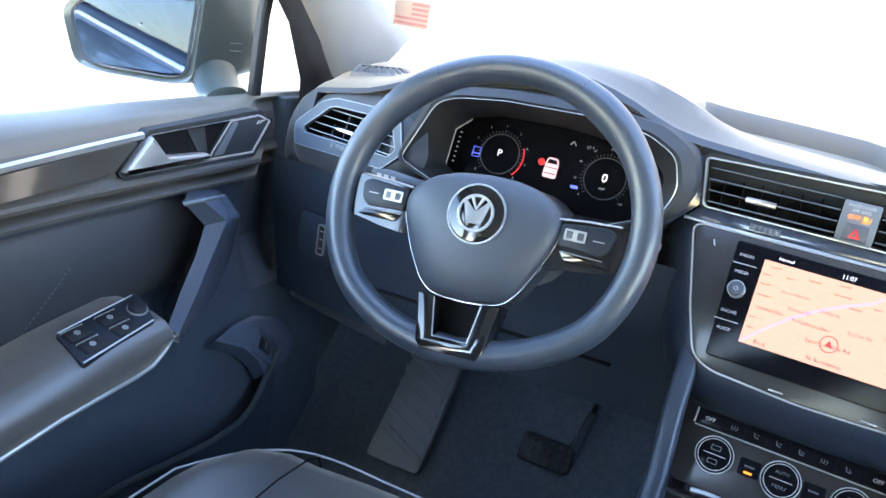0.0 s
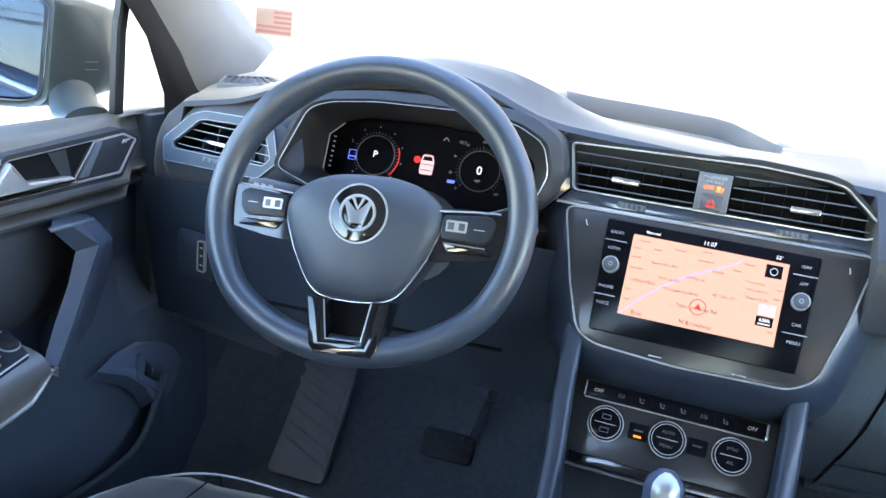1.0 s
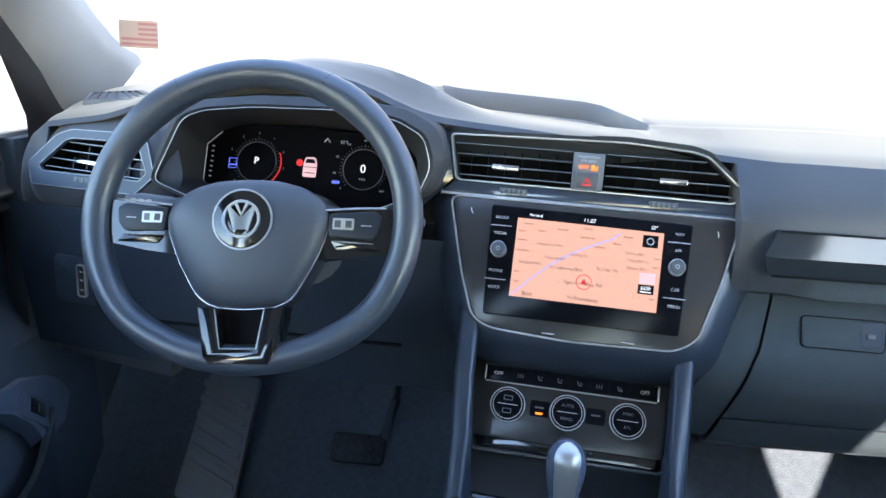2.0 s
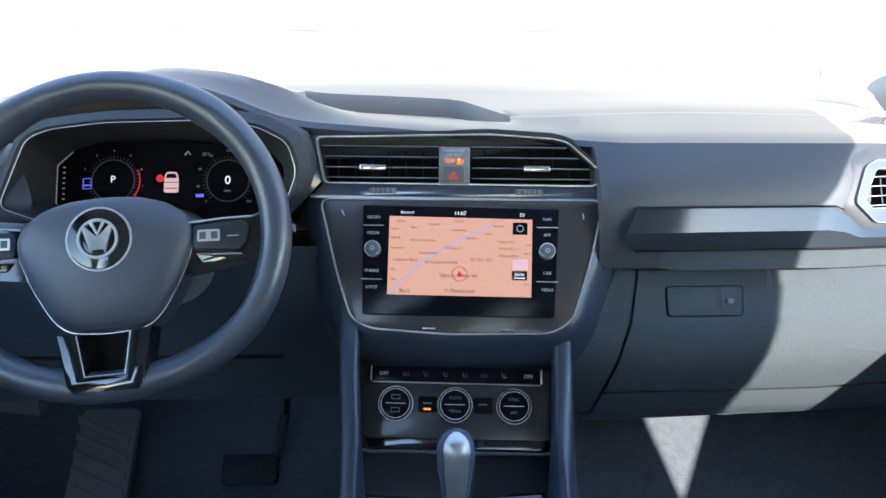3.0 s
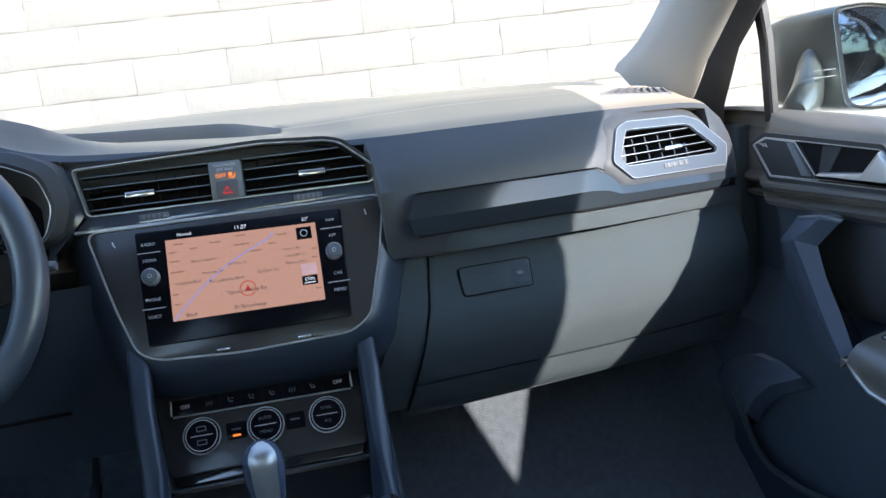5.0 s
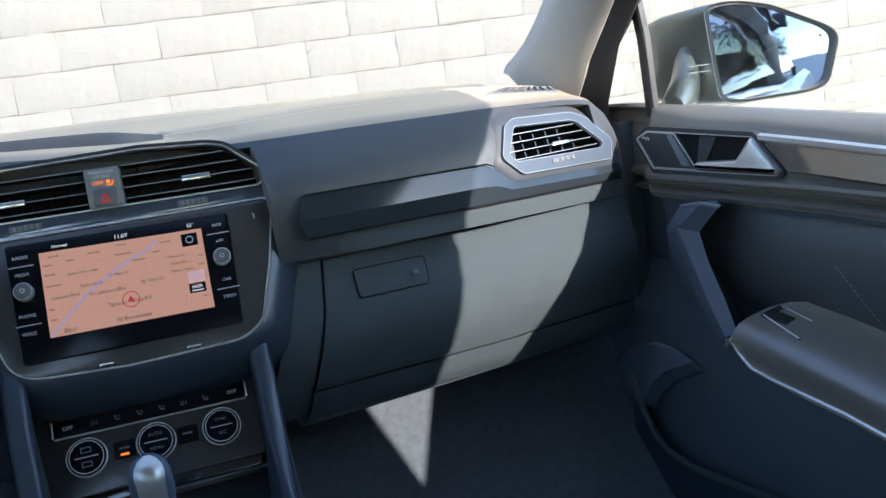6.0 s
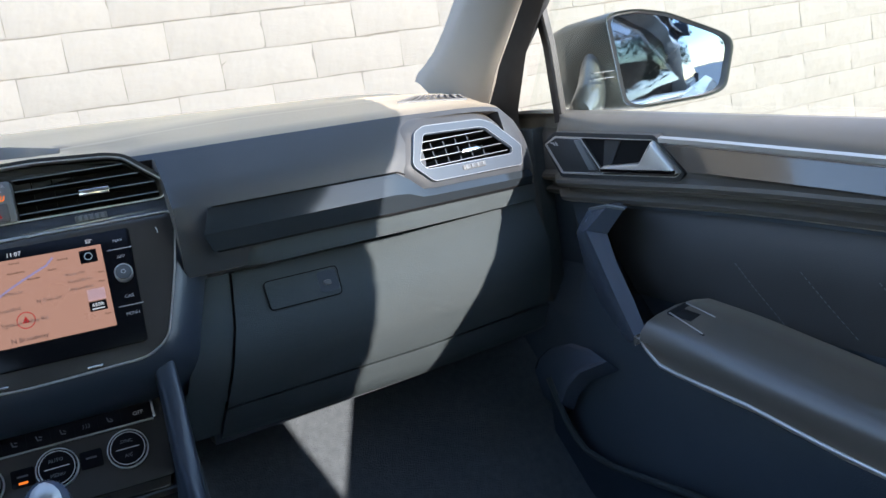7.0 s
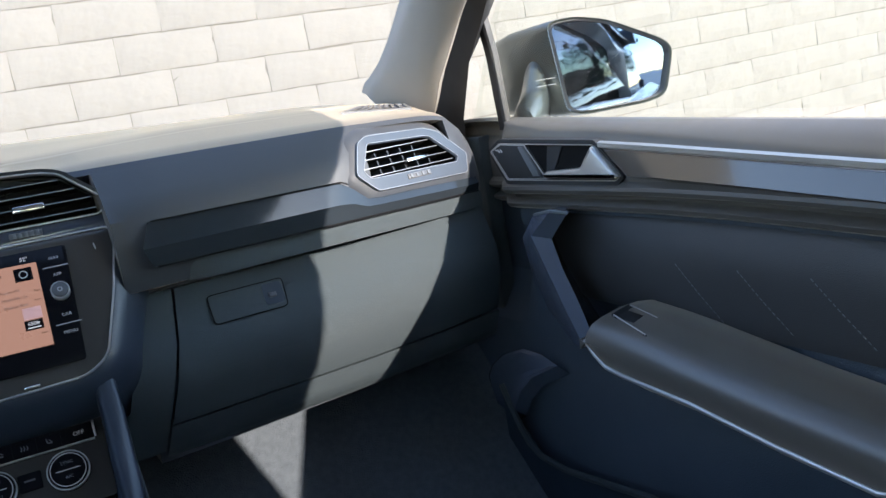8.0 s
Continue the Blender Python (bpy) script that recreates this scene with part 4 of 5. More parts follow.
lever = thing("gear_lever", (0.018, 0.70, 0.74), "automatic gear lever with a bright polished metal strip", "gear lever")
PROFILE = ([0.79, 0.82, 0.845, 0.865, 0.880, 0.893, 0.904, 0.913, 0.920, 0.925, 0.9275], [0.0105, 0.012, 0.0140, 0.0168, 0.0192, 0.0205, 0.0205, 0.0188, 0.0150, 0.0090, 0.0015], [0.012, 0.014, 0.0165, 0.0200, 0.0232, 0.0252, 0.0258, 0.0240, 0.0195, 0.0120, 0.0020])


def lever_point(z, a, out=0.0):
    rx, ry = lerp(z, PROFILE[0], PROFILE[1]) + out, lerp(z, PROFILE[0], PROFILE[2]) + out
    return (0.018 + rx * math.cos(a), 0.735 - (z - 0.8) * 0.10 + ry * math.sin(a), z + out * 0.6)


LEVELS = sorted(set(PROFILE[0] + [0.855, 0.873, 0.887, 0.899, 0.909, 0.917, 0.923]))
part("knob", loft([[lever_point(z, a) for a in np.linspace(0, 2 * math.pi, 36, endpoint=False)] for z in LEVELS], True, True), GRIP, lever, "smooth dark sides of the knob", angle=60)
part("front_strip", loft([[lever_point(z, math.pi * 1.5 + w * (0.62 if z < 0.905 else 0.62 + (z - 0.905) * 18), 0.0009) for w in np.linspace(-1, 1, 9)] for z in LEVELS], False), SILVER, lever, "bright polished metal strip", angle=60)
part("boot", loft([[(0.018 + r * math.cos(a), 0.735 + r * math.sin(a), z) for a in np.linspace(0, 2 * math.pi, 20, endpoint=False)] for z, r in ((0.737, 0.055), (0.75, 0.05), (0.77, 0.025), (0.80, 0.013))], True), LEATHER, lever)

# ---- instrument cluster ----
cf = face_frame((-0.344, 1.026, 1.137), 0, 20)
clu = thing("instrument_cluster", (-0.344, 1.03, 1.08), "digital instrument cluster under the dash hood, lit, in park", "instrument cluster")
HOOD = rounded([(-0.519, 1.122), (-0.482, 1.202), (-0.455, 1.213), (-0.391, 1.221), (-0.28, 1.224), (-0.212, 1.217), (-0.176, 1.199), (-0.165, 1.163), (-0.178, 1.130), (-0.25, 1.098), (-0.34, 1.094), (-0.45, 1.098)], 0.012)
INNER = rounded([(-0.150, -0.030), (-0.150, 0.022), (-0.128, 0.042), (-0.092, 0.0515), (0.0, 0.0545), (0.085, 0.050), (0.128, 0.040), (0.147, 0.020), (0.147, -0.034), (0.10, -0.056), (0.0, -0.060), (-0.10, -0.056)], 0.008)
hood3 = [Vector((x, 0.925 + (z - 1.12) * 0.12, z)) for x, z in HOOD]
inner3 = [cf @ Vector((u, v, 0.004)) for u, v in INNER]
part("bezel", loft([hood3, [a.lerp(b, 0.55) for a, b in zip(hood3, inner3)], [a.lerp(b, 0.97) for a, b in zip(hood3, inner3)], [b + Vector((0, 0.01, 0)) for b in inner3]], True), BEZEL, clu, "dark funnel round the display")
hc = Vector((-0.344, 0, 1.155))
outer3 = [Vector((hc.x + (p.x - hc.x) * 1.10, p.y + 0.012, hc.z + (p.z - hc.z) * 1.16 + 0.002)) for p in hood3]
back3 = [Vector((hc.x + (p.x - hc.x) * 1.13, p.y + 0.11, hc.z + (p.z - hc.z) * 1.16)) for p in hood3]
part("bezel_collar", loft([back3, outer3, [p.lerp(q, 0.7) + Vector((0, -0.006, 0)) for p, q in zip(outer3, hood3)], hood3], True), BEZEL, clu)
part("bezel_line", sweep([p + Vector((0, -0.001, 0)) for p in hood3], 0.0007, closed=True, n=6, up=(0, 1, 0.01)), SILVER, clu, "thin silver outline")
cd = part("display", plate(INNER, -0.004, 0.001), SCREENGLASS, clu, "dark digital display", m=cf)
part("display_edge", stroke([(-0.128, 0.0395), (-0.1475, 0.021), (-0.1475, -0.030), (-0.135, -0.040)], 0.0012, 0.001, 0.002), GREYPRINT, cd, m=cf)
for u, start in ((-0.075, 1), (0.074, 2)):
    part("gauge_ring", annulus(0.0270, 0.0282, 0.001, 0.0022, 44, (u, 0.001)), FAINT, cd, m=cf)
    for k in range(9):
        a = radians(225 - k * 33.75)
        lettering("gauge_number", str(k) if start == 1 else str(20 * k), 0.0046, cf, GREYPRINT, cd, x=u + 0.0395 * math.cos(a), y=0.001 + 0.0395 * math.sin(a), z=0.0024)
    for k in range(33):
        a = radians(225 - k * 8.4)
        part("gauge_tick", stroke([(u + r * math.cos(a), 0.001 + r * math.sin(a)) for r in (0.0300, 0.0325 if k % 4 else 0.0340)], 0.0006, 0.001, 0.0021), FAINT, cd, m=cf)
part("red_zone", arc(0.0345, 25, -45, 0.0013, 0.001, 0.0022, (-0.075, 0.001)), REDGLOW, cd, m=cf)
lettering("gear_text", "P", 0.0135, cf, WHITEGLOW, cd, x=-0.075, y=0.002, z=0.0024)
lettering("speed_text", "0", 0.0165, cf, WHITEGLOW, cd, x=0.074, y=0.001, z=0.0024)
lettering("unit_text", "mph", 0.0050, cf, GREYPRINT, cd, x=0.074, y=-0.0125, z=0.0024)
part("car_picture", plate(rounded([(-0.0088, -0.0150), (0.0098, -0.0150), (0.0098, 0.0040), (0.0072, 0.0125), (-0.0062, 0.0125), (-0.0088, 0.0040)], 0.003), 0.001, 0.0022), PINKGLOW, cd, m=cf)
part("car_picture_glass", plate([(-0.0066, 0.0042), (0.0076, 0.0042), (0.0058, 0.0098), (-0.0048, 0.0098)], 0.002, 0.0027), SCREENGLASS, cd, m=cf)
part("car_picture_line", plate(rect(-0.0072, 0.0082, -0.0098, -0.0088), 0.002, 0.0027), SCREENGLASS, cd, m=cf)
part("car_picture_line", plate(rect(-0.0088, 0.0098, -0.0018, -0.0010), 0.002, 0.0027), SCREENGLASS, cd, m=cf)
part("open_door_mark", disc(0.0048, 0.001, 0.0022, 16, 0, (-0.0145, 0.004)), REDGLOW, cd, m=cf)
part("blue_readout", ring_plate(rect(-0.114, -0.103, -0.010, 0.004), rect(-0.1134, -0.1036, -0.0094, 0.0034), 0.001, 0.0022), BLUEGLOW, cd, m=cf)
part("blue_readout_bar", plate(rect(-0.114, -0.104, -0.006, -0.0045), 0.001, 0.0022), BLUEGLOW, cd, m=cf)
part("blue_mark", plate(rect(0.033, 0.043, -0.021, -0.017), 0.001, 0.0022), BLUEGLOW, cd, m=cf)
part("arrow_mark", stroke([(0.017, 0.035), (0.021, 0.040), (0.025, 0.035)], 0.0012, 0.001, 0.0022), GREYPRINT, cd, m=cf)
lettering("outside_temperature", "52°F", 0.0055, cf, GREYPRINT, cd, x=0.045, y=0.036, z=0.0024)
part("mileage_bar", plate(rect(-0.008, 0.018, -0.040, -0.0385), 0.001, 0.0022), GREYPRINT, cd, m=cf)
for k in range(7):
    part("temperature_mark", plate(rect(-0.140, -0.137, -0.024 + 0.007 * k, -0.0228 + 0.007 * k), 0.001, 0.0022), GREYPRINT, cd, m=cf)

gp = [(-0.584, 1.111), (-0.549, 1.146), (-0.509, 1.196), (-0.496, 1.195), (-0.532, 1.126), (-0.551, 1.106)]
part("gloss_cheek", loft([[(x, y - (x + 0.54) * 0.25, z) for x, z in gp] for y in (0.985, 0.958)] + [[(x * 0.98 - 0.0108, 0.955 - (x + 0.54) * 0.25, z * 0.98 + 0.0228) for x, z in gp]], True, True), CORNER, clu, "glossy cheek beside the cowl")

# ---- steering column and wheel ----
col = thing("steering_column", (-0.348, 0.92, 1.05), "dark steering column shroud with two stalks", "steering column")
part("shroud", loft([[(-0.348 + hw * math.cos(a), y, zc + hh * math.sin(a)) for a in np.linspace(0, 2 * math.pi, 24, endpoint=False)] for y, zc, hw, hh in ((0.845, 1.09, 0.05, 0.05), (0.86, 1.085, 0.062, 0.058), (0.90, 1.07, 0.070, 0.062), (0.98, 1.045, 0.075, 0.066), (1.08, 1.02, 0.08, 0.07))], True, True), DARK, col)
for s in (-1, 1):
    part("stalk", sweep([(-0.348 + s * 0.05, 0.90, 1.092), (-0.348 + s * 0.11, 0.89, 1.10), (-0.348 + s * 0.165, 0.885, 1.104), (-0.348 + s * 0.185, 0.884, 1.105)], [0.009, 0.011, 0.012, 0.006], [0.008, 0.009, 0.009, 0.005], n=10), DARK, col, "wiper and indicator stalk")
for k in range(3):
    part("stalk_mark", rbox(-0.522 + 0.010 * k, -0.516 + 0.010 * k, 0.8735, 0.8745, 1.100, 1.108, 0), GREYPRINT, col)

wf = face_frame((-0.345, 0.800, 1.112), 0, 22, 5)
sw = thing("steering_wheel", (-0.348, 0.82, 0.95), "black leather steering wheel with a padded hub and three spokes", "steering wheel")
path = []
for k in range(72):
    a = 2 * math.pi * k / 72
    x, y = 0.1760 * math.cos(a), 0.1668 * math.sin(a)
    if y < -0.10:
        y = -0.10 - (-0.10 - y) * 0.80
    path.append((x, y, 0.0))
rr = [0.0160 + 0.0022 * math.exp(-((((k / 72 * 360 + 180) % 360) - 180 - 50) / 14) ** 2) + 0.0022 * math.exp(-((k / 72 * 360 - 130) / 14) ** 2) + 0.0010 * math.exp(-((k / 72 * 360 - 270) / 38) ** 2) for k in range(72)]
part("rim", sweep(path, rr, [r * 1.12 for r in rr], closed=True, up=(0, 0, 1), n=16), WHEEL, sw, "black leather wheel rim", m=wf)
for a in (62, 118):
    c, s_ = math.cos(radians(a)), math.sin(radians(a))
    ca = [(0.1760 * c + (0.0166 * math.cos(b)) * c, 0.1668 * s_ + (0.0166 * math.cos(b)) * s_, 0.0186 * math.sin(b)) for b in np.linspace(0, 2 * math.pi, 17)[:-1]]
    part("rim_seam", sweep(ca, 0.0005, closed=True, n=5, up=(-s_, c, 0.01)), MATT, sw, m=wf)
HUB = [(0.0, 0.0435), (0.035, 0.0415), (0.062, 0.034), (0.083, 0.020), (0.0915, 0.004), (0.0895, -0.014), (0.076, -0.048), (0.056, -0.082), (0.044, -0.093), (0.030, -0.0975), (0.0, -0.0995)]
HUB = HUB + [(-x, y) for x, y in HUB[-2:0:-1]]
HUB = rounded(HUB, 0.008, 2)
hubc = Vector((0, -0.02))
dome = [[(hubc.x + (x - hubc.x) * k, hubc.y + (y - hubc.y) * k, z) for x, y in HUB] for k, z in ((0.97, -0.045), (1.0, 0.0), (0.985, 0.008), (0.95, 0.013), (0.85, 0.019), (0.6, 0.025), (0.3, 0.028), (0.05, 0.029))]
hub = part("airbag_cover", loft(dome, True, True), HUBPAD, sw, "padded air bag cover", m=wf, angle=50)
low = [(x, y, 0.002) for x, y in HUB if y < 0.004]
low.sort(key=lambda p: math.atan2(p[0], -(p[1] + 0.02)))
part("hub_line", sweep(low, 0.0014, 0.0024, n=8, up=(0, 0, 1)), CHROME, sw, "silver line round the hub", m=wf)
lettering("air_bag_text", "AIRBAG", 0.0095, wf, FAINT, hub, x=0.0, y=-0.048, z=0.0262)
we = wf @ pose(0.002, -0.005, 0)
em = part("emblem", disc(0.0315, 0.018, 0.0300, 48, 0.002), GLOSS, hub, "round dark emblem with chrome ring", m=we)
part("emblem_outer_ring", annulus(0.0312, 0.0330, 0.018, 0.0295, 48), BADGE, em, m=we)
part("emblem_ring", annulus(0.0178, 0.0205, 0.028, 0.0335, 44), BADGE, em, m=we)
part("emblem_chevron", stroke([(-0.0135, 0.0125), (-0.0062, -0.013), (0.0, 0.003), (0.0062, -0.013), (0.0135, 0.0125)], 0.0034, 0.029, 0.0333), BADGE, em, m=we)
part("emblem_bars", stroke([(-0.0062, 0.0165), (0.0, 0.004), (0.0062, 0.0165)], 0.0034, 0.029, 0.0332), BADGE, em, m=we)
wk = wf @ pose(0, -0.009, 0) @ pose(0, 0, 0, 0, 0, -2.5)
for s in (-1, 1):
    sp = part("spoke", loft([[(s * x, y, z) for x, y, z in sec] for sec in (((0.072, 0.022, 0.004), (0.072, -0.034, 0.002), (0.072, -0.034, -0.02), (0.072, 0.022, -0.02)), ((0.115, 0.022, 0.006), (0.115, -0.030, 0.004), (0.115, -0.028, -0.014), (0.115, 0.020, -0.014)), ((0.162, 0.025, 0.003), (0.162, -0.022, 0.001), (0.162, -0.020, -0.010), (0.162, 0.022, -0.010)))], True, True), GLOSS, sw, "glossy black wheel spoke", m=wk)
    pod = part("button_pod", plate(rounded([(s * 0.090, 0.017), (s * 0.140, 0.0215), (s * 0.149, 0.016), (s * 0.146, -0.002), (s * 0.138, -0.010), (s * 0.091, -0.008)], 0.004), 0.003, 0.0092, 0.002), POD, sp, m=wk)
    ro = rounded(rect(min(s * 0.095, s * 0.119), max(s * 0.095, s * 0.119), -0.0005, 0.0125), 0.002)
    part("rocker", plate(ro, 0.008, 0.0104, 0.001), DARK, pod, "rocker switch", m=wk)
    part("rocker_frame", ring_plate(grow(ro, -0.0004), grow(ro, -0.0026), 0.0092, 0.0112), SILVER, pod, "chrome frame of the rocker", m=wk)
    part("rocker_centre", plate(rect(min(s * 0.1045, s * 0.1095), max(s * 0.1045, s * 0.1095), 0.001, 0.011), 0.0100, 0.0114), SILVER, pod, m=wk)
    part("pod_print", rbox(min(s * 0.126, s * 0.138), max(s * 0.126, s * 0.138), 0.0045, 0.0055, 0.0090, 0.0095, 0), GREYPRINT, pod, m=wk)
    part("spoke_line", sweep([(s * 0.086, 0.0205, 0.008), (s * 0.12, 0.0236, 0.0085), (s * 0.152, 0.0252, 0.006)], 0.0011, n=6), SILVER, sp, m=wk)
    lb = part("lower_button", plate(rounded([(s * 0.092, -0.0115), (s * 0.140, -0.0130), (s * 0.148, -0.0215), (s * 0.100, -0.0225)], 0.003), 0.0, 0.0055, 0.0015), GLOSS, sp, "glossy lower wheel button", m=wk)
    part("button_edge", sweep([(s * 0.094, -0.0125, 0.0056), (s * 0.140, -0.0138, 0.0056)], 0.0007, n=6), SILVER, lb, m=wk)
U = [(-0.048, -0.096), (-0.026, -0.098), (-0.019, -0.142), (0.019, -0.142), (0.026, -0.098), (0.048, -0.096), (0.039, -0.150), (0.032, -0.158), (-0.032, -0.158), (-0.039, -0.150)]
ls = part("lower_spoke", plate(U, -0.012, 0.0200, 0.003), GLOSS, sw, "forked glossy black lower spoke", m=wf)
part("fork_line", sweep([(-0.027, -0.100, 0.0205), (-0.0198, -0.1415, 0.0205), (0.0198, -0.1415, 0.0205), (0.027, -0.100, 0.0205)], 0.0008, n=6), SILVER, ls, m=wf)
part("fork_fill", plate([(-0.028, -0.095), (-0.020, -0.143), (0.020, -0.143), (0.028, -0.095)], -0.014, -0.006), MATT, sw, m=wf)

# ---- pedals and footrest ----
rest = thing("footrest", (-0.57, 1.25, 0.5), "dark ribbed footrest plate beside the pedals", "footrest")
ff = face_frame((-0.556, 1.206, 0.612), 0, 33)
part("rest_plate", plate(rounded([(-0.062, -0.11), (0.047, -0.11), (0.055, 0.11), (-0.040, 0.11)], 0.012), -0.01, 0.004, 0.003), RESTGREY, rest, m=ff)
for k in range(6):
    y = -0.070 + 0.028 * k
    part("rest_rib", plate([(-0.046, y + 0.016), (0.044, y - 0.022), (0.044, y - 0.010), (-0.046, y + 0.028)], 0.003, 0.0095, 0.002), RESTGREY, rest, m=ff)
brake = thing("brake_pedal", (-0.31, 1.25, 0.55), "black rubber brake pedal on a steel arm", "pedal")
bf = face_frame((-0.313, 1.24, 0.600), 0, 35)
part("pad", plate(rounded(rect(-0.048, 0.048, -0.026, 0.026), 0.010), -0.012, 0.004, 0.003), RUBBER, brake, m=bf)
for i in range(6):
    for j in range(3):
        part("pad_stud", plate([(x + (-0.040 + 0.016 * i), y + (-0.016 + 0.016 * j)) for x, y in ((0.0055, 0), (0, 0.0055), (-0.0055, 0), (0, -0.0055))], 0.003, 0.0055, 0.001), BEZEL, brake, m=bf)
part("arm", sweep([(-0.27, 1.255, 0.615), (-0.258, 1.25, 0.66), (-0.248, 1.25, 0.70), (-0.235, 1.27, 0.82)], 0.006, 0.010, n=8), CHROME, brake, "bright steel arm")
gas = thing("accelerator_pedal", (-0.19, 1.25, 0.5), "black rubber accelerator pedal beside the brake", "pedal")
part("pad", plate(rounded(rect(-0.024, 0.024, -0.075, 0.075), 0.010), -0.01, 0.004, 0.003), RUBBER, gas, m=face_frame((-0.185, 1.24, 0.56), 0, 35))

# ---- doors ----
SY = [0.66, 0.651, 0.574, 0.502, 0.402, 0.1, -0.2]
EDGE_Z = [0.920, 0.919, 0.913, 0.903, 0.890, 0.856, 0.83]
STRIP_Y = [0.659, 0.645, 0.628, 0.60, 0.505, 0.404, 0.31]
STRIP_Z = [0.908, 0.893, 0.881, 0.876, 0.867, 0.850, 0.838]


def ridge(y):
    """Height of the groove between the two rolls of the door card."""
    return lerp(y, [0.0, 0.33, 0.42, 0.56, 0.75, 1.2], [1.030, 1.0465, 1.0525, 1.0595, 1.0615, 1.0625])


def door(s):
    d = thing("front_door", (s * 0.74, 0.5, 0.45), "closed front door with black trim, a " + ("single window switch" if s > 0 else "four-key window switch panel") + " and a silver handle", "car door", "front doors")
    R = lambda pts: [(s * x, y, z) for x, y, z in pts]
    ys = [1.13, 1.08, 1.02, 0.95, 0.92, 0.885, 0.80, 0.70, 0.60, 0.50, 0.40, 0.30, 0.15, 0.0, -0.15]
    rows = []
    for y in ys:
        zs = sill(y, s)
        q = 0.007 * min(1, max(0, (y - 0.7) / 0.1))
        f = 0.034 * min(1.4, max(0, (y - 0.885) / 0.05))
        e = lerp(y, [0.10, 0.34, 0.56, 0.75, 0.87], [-0.030, -0.025, -0.0145, -0.0095, -0.0075]) - q * 0.4
        rows.append(R([(0.80, y, zs - 0.022), (0.795, y, zs - 0.010), (0.790, y, zs - 0.004), (0.770, y, zs - 0.003), (0.748 + f * 0.4, y, zs + e * 0.7), (0.739 + f * 0.8, y, zs + e), (0.733 + f, y, zs + e - 0.005), (0.7295 + f, y, zs + e - 0.013), (0.728 + f, y, min(zs - 0.030, zs + e - 0.016))]))
    part("sill_top", loft(rows, False), SILLTOP, d, "dark window sill", angle=50)
    rows, low_rows = [], []
    for y in ys:
        zs = sill(y, s)
        f = 0.034 * min(1.4, max(0, (y - 0.885) / 0.05))
        g = ridge(y)
        e = lerp(y, [0.10, 0.34, 0.56, 0.75, 0.87], [-0.030, -0.025, -0.0145, -0.0095, -0.0075]) - 0.007 * 0.4 * min(1, max(0, (y - 0.7) / 0.1))
        rows.append(R([(0.728 + f, y, min(zs - 0.030, zs + e - 0.016)), (0.724 + f, y, min(zs - 0.040, zs + e - 0.022)), (0.722 + f, y, g + 0.020), (0.715 + f, y, g + 0.014), (0.7135 + f, y, g + 0.010), (0.717 + f, y, g + 0.005), (0.735 + f, y, g), (0.735 + f, y, g - 0.004), (0.722 + f, y, g - 0.007), (0.7185 + f, y, g - 0.010), (0.721 + f, y, g - 0.015), (0.737 + f, y, g - 0.021)]))
        low_rows.append(R([(0.737 + f, y, g - 0.021), (0.742 + f, y, g - 0.05), (0.745 + f, y, 0.93), (0.744, y, 0.86), (0.742, y, 0.78), (0.735, y, 0.70), (0.73, y, 0.40)]))
    part("lower_card", loft(low_rows, False), POCKET, d, "dark hard plastic lower door lining", angle=28)
    part("door_card", loft(rows, False), CARD, d, "black door card", angle=28)
    # switch and handle plaque
    pm = Matrix(((0, 0, s * -1, s * 0.7215), (1, 0, 0, 0), (0, 1, 0, 0), (0, 0, 0, 1)))
    pl = [(0.909, 1.127), (0.880, 1.140), (0.682, 1.129), (0.640, 1.086), (0.650, 1.079), (0.874, 1.082)]
    part("handle_plaque", ring_plate(rounded(grow(pl, 0.003), 0.004), rounded(grow(pl, -0.004), 0.004), -0.02, 0.004), BEZEL, d, m=pm)
    part("plaque_line", ring_plate(rounded(grow(pl, -0.0028), 0.004), rounded(grow(pl, -0.0040), 0.004), 0.002, 0.0046), SILVER, d, m=pm)
    tw = [(0.905, 1.127), (0.879, 1.137), (0.822, 1.133), (0.782, 1.085), (0.872, 1.085)]
    tweeter = part("tweeter_cover", plate(tw, -0.02, 0.003, 0.001), BEZEL, d, "loudspeaker cover with a silver outline", m=pm)
    part("cover_line", ring_plate(grow(tw, -0.001), grow(tw, -0.0024), 0.002, 0.0042), GREYPRINT, tweeter, m=pm)
    for k in range(3):
        part("maker_mark", stroke([(0.893 - 0.006 * k, 1.1285), (0.889 - 0.006 * k, 1.124 + 0.003 * (k == 0))], 0.0014, 0.002, 0.0042), GREYPRINT, tweeter, m=pm)
    ls = [(0.836, 1.130), (0.824, 1.130), (0.795, 1.090), (0.810, 1.090)]
    part("lock_switch", plate(ls, 0.002, 0.006, 0.001), SLIDE, tweeter, "door lock switch", m=pm)
    part("handle_recess", plate([(0.818, 1.131), (0.684, 1.125), (0.650, 1.088), (0.784, 1.084)], -0.004, 0.0005), MATT, d, m=pm)
    part("handle_slope", plate([(0.775, 1.128), (0.745, 1.127), (0.765, 1.098), (0.785, 1.090)], 0.0, 0.002), BEZEL, d, m=pm)
    part("door_handle", plate(rounded([(0.640, 1.087), (0.681, 1.1260), (0.706, 1.0995), (0.776, 1.0960), (0.783, 1.091), (0.776, 1.0870)], 0.003), 0.0, 0.012, 0.004, 3), SILVER, d, "silver inner door handle", m=pm)
    # decorative strip
    sy = [0.674, 0.60, 0.46, 0.30, 0.1, -0.12]
    sz = [1.1265, 1.120, 1.106, 1.090, 1.070, 1.048]
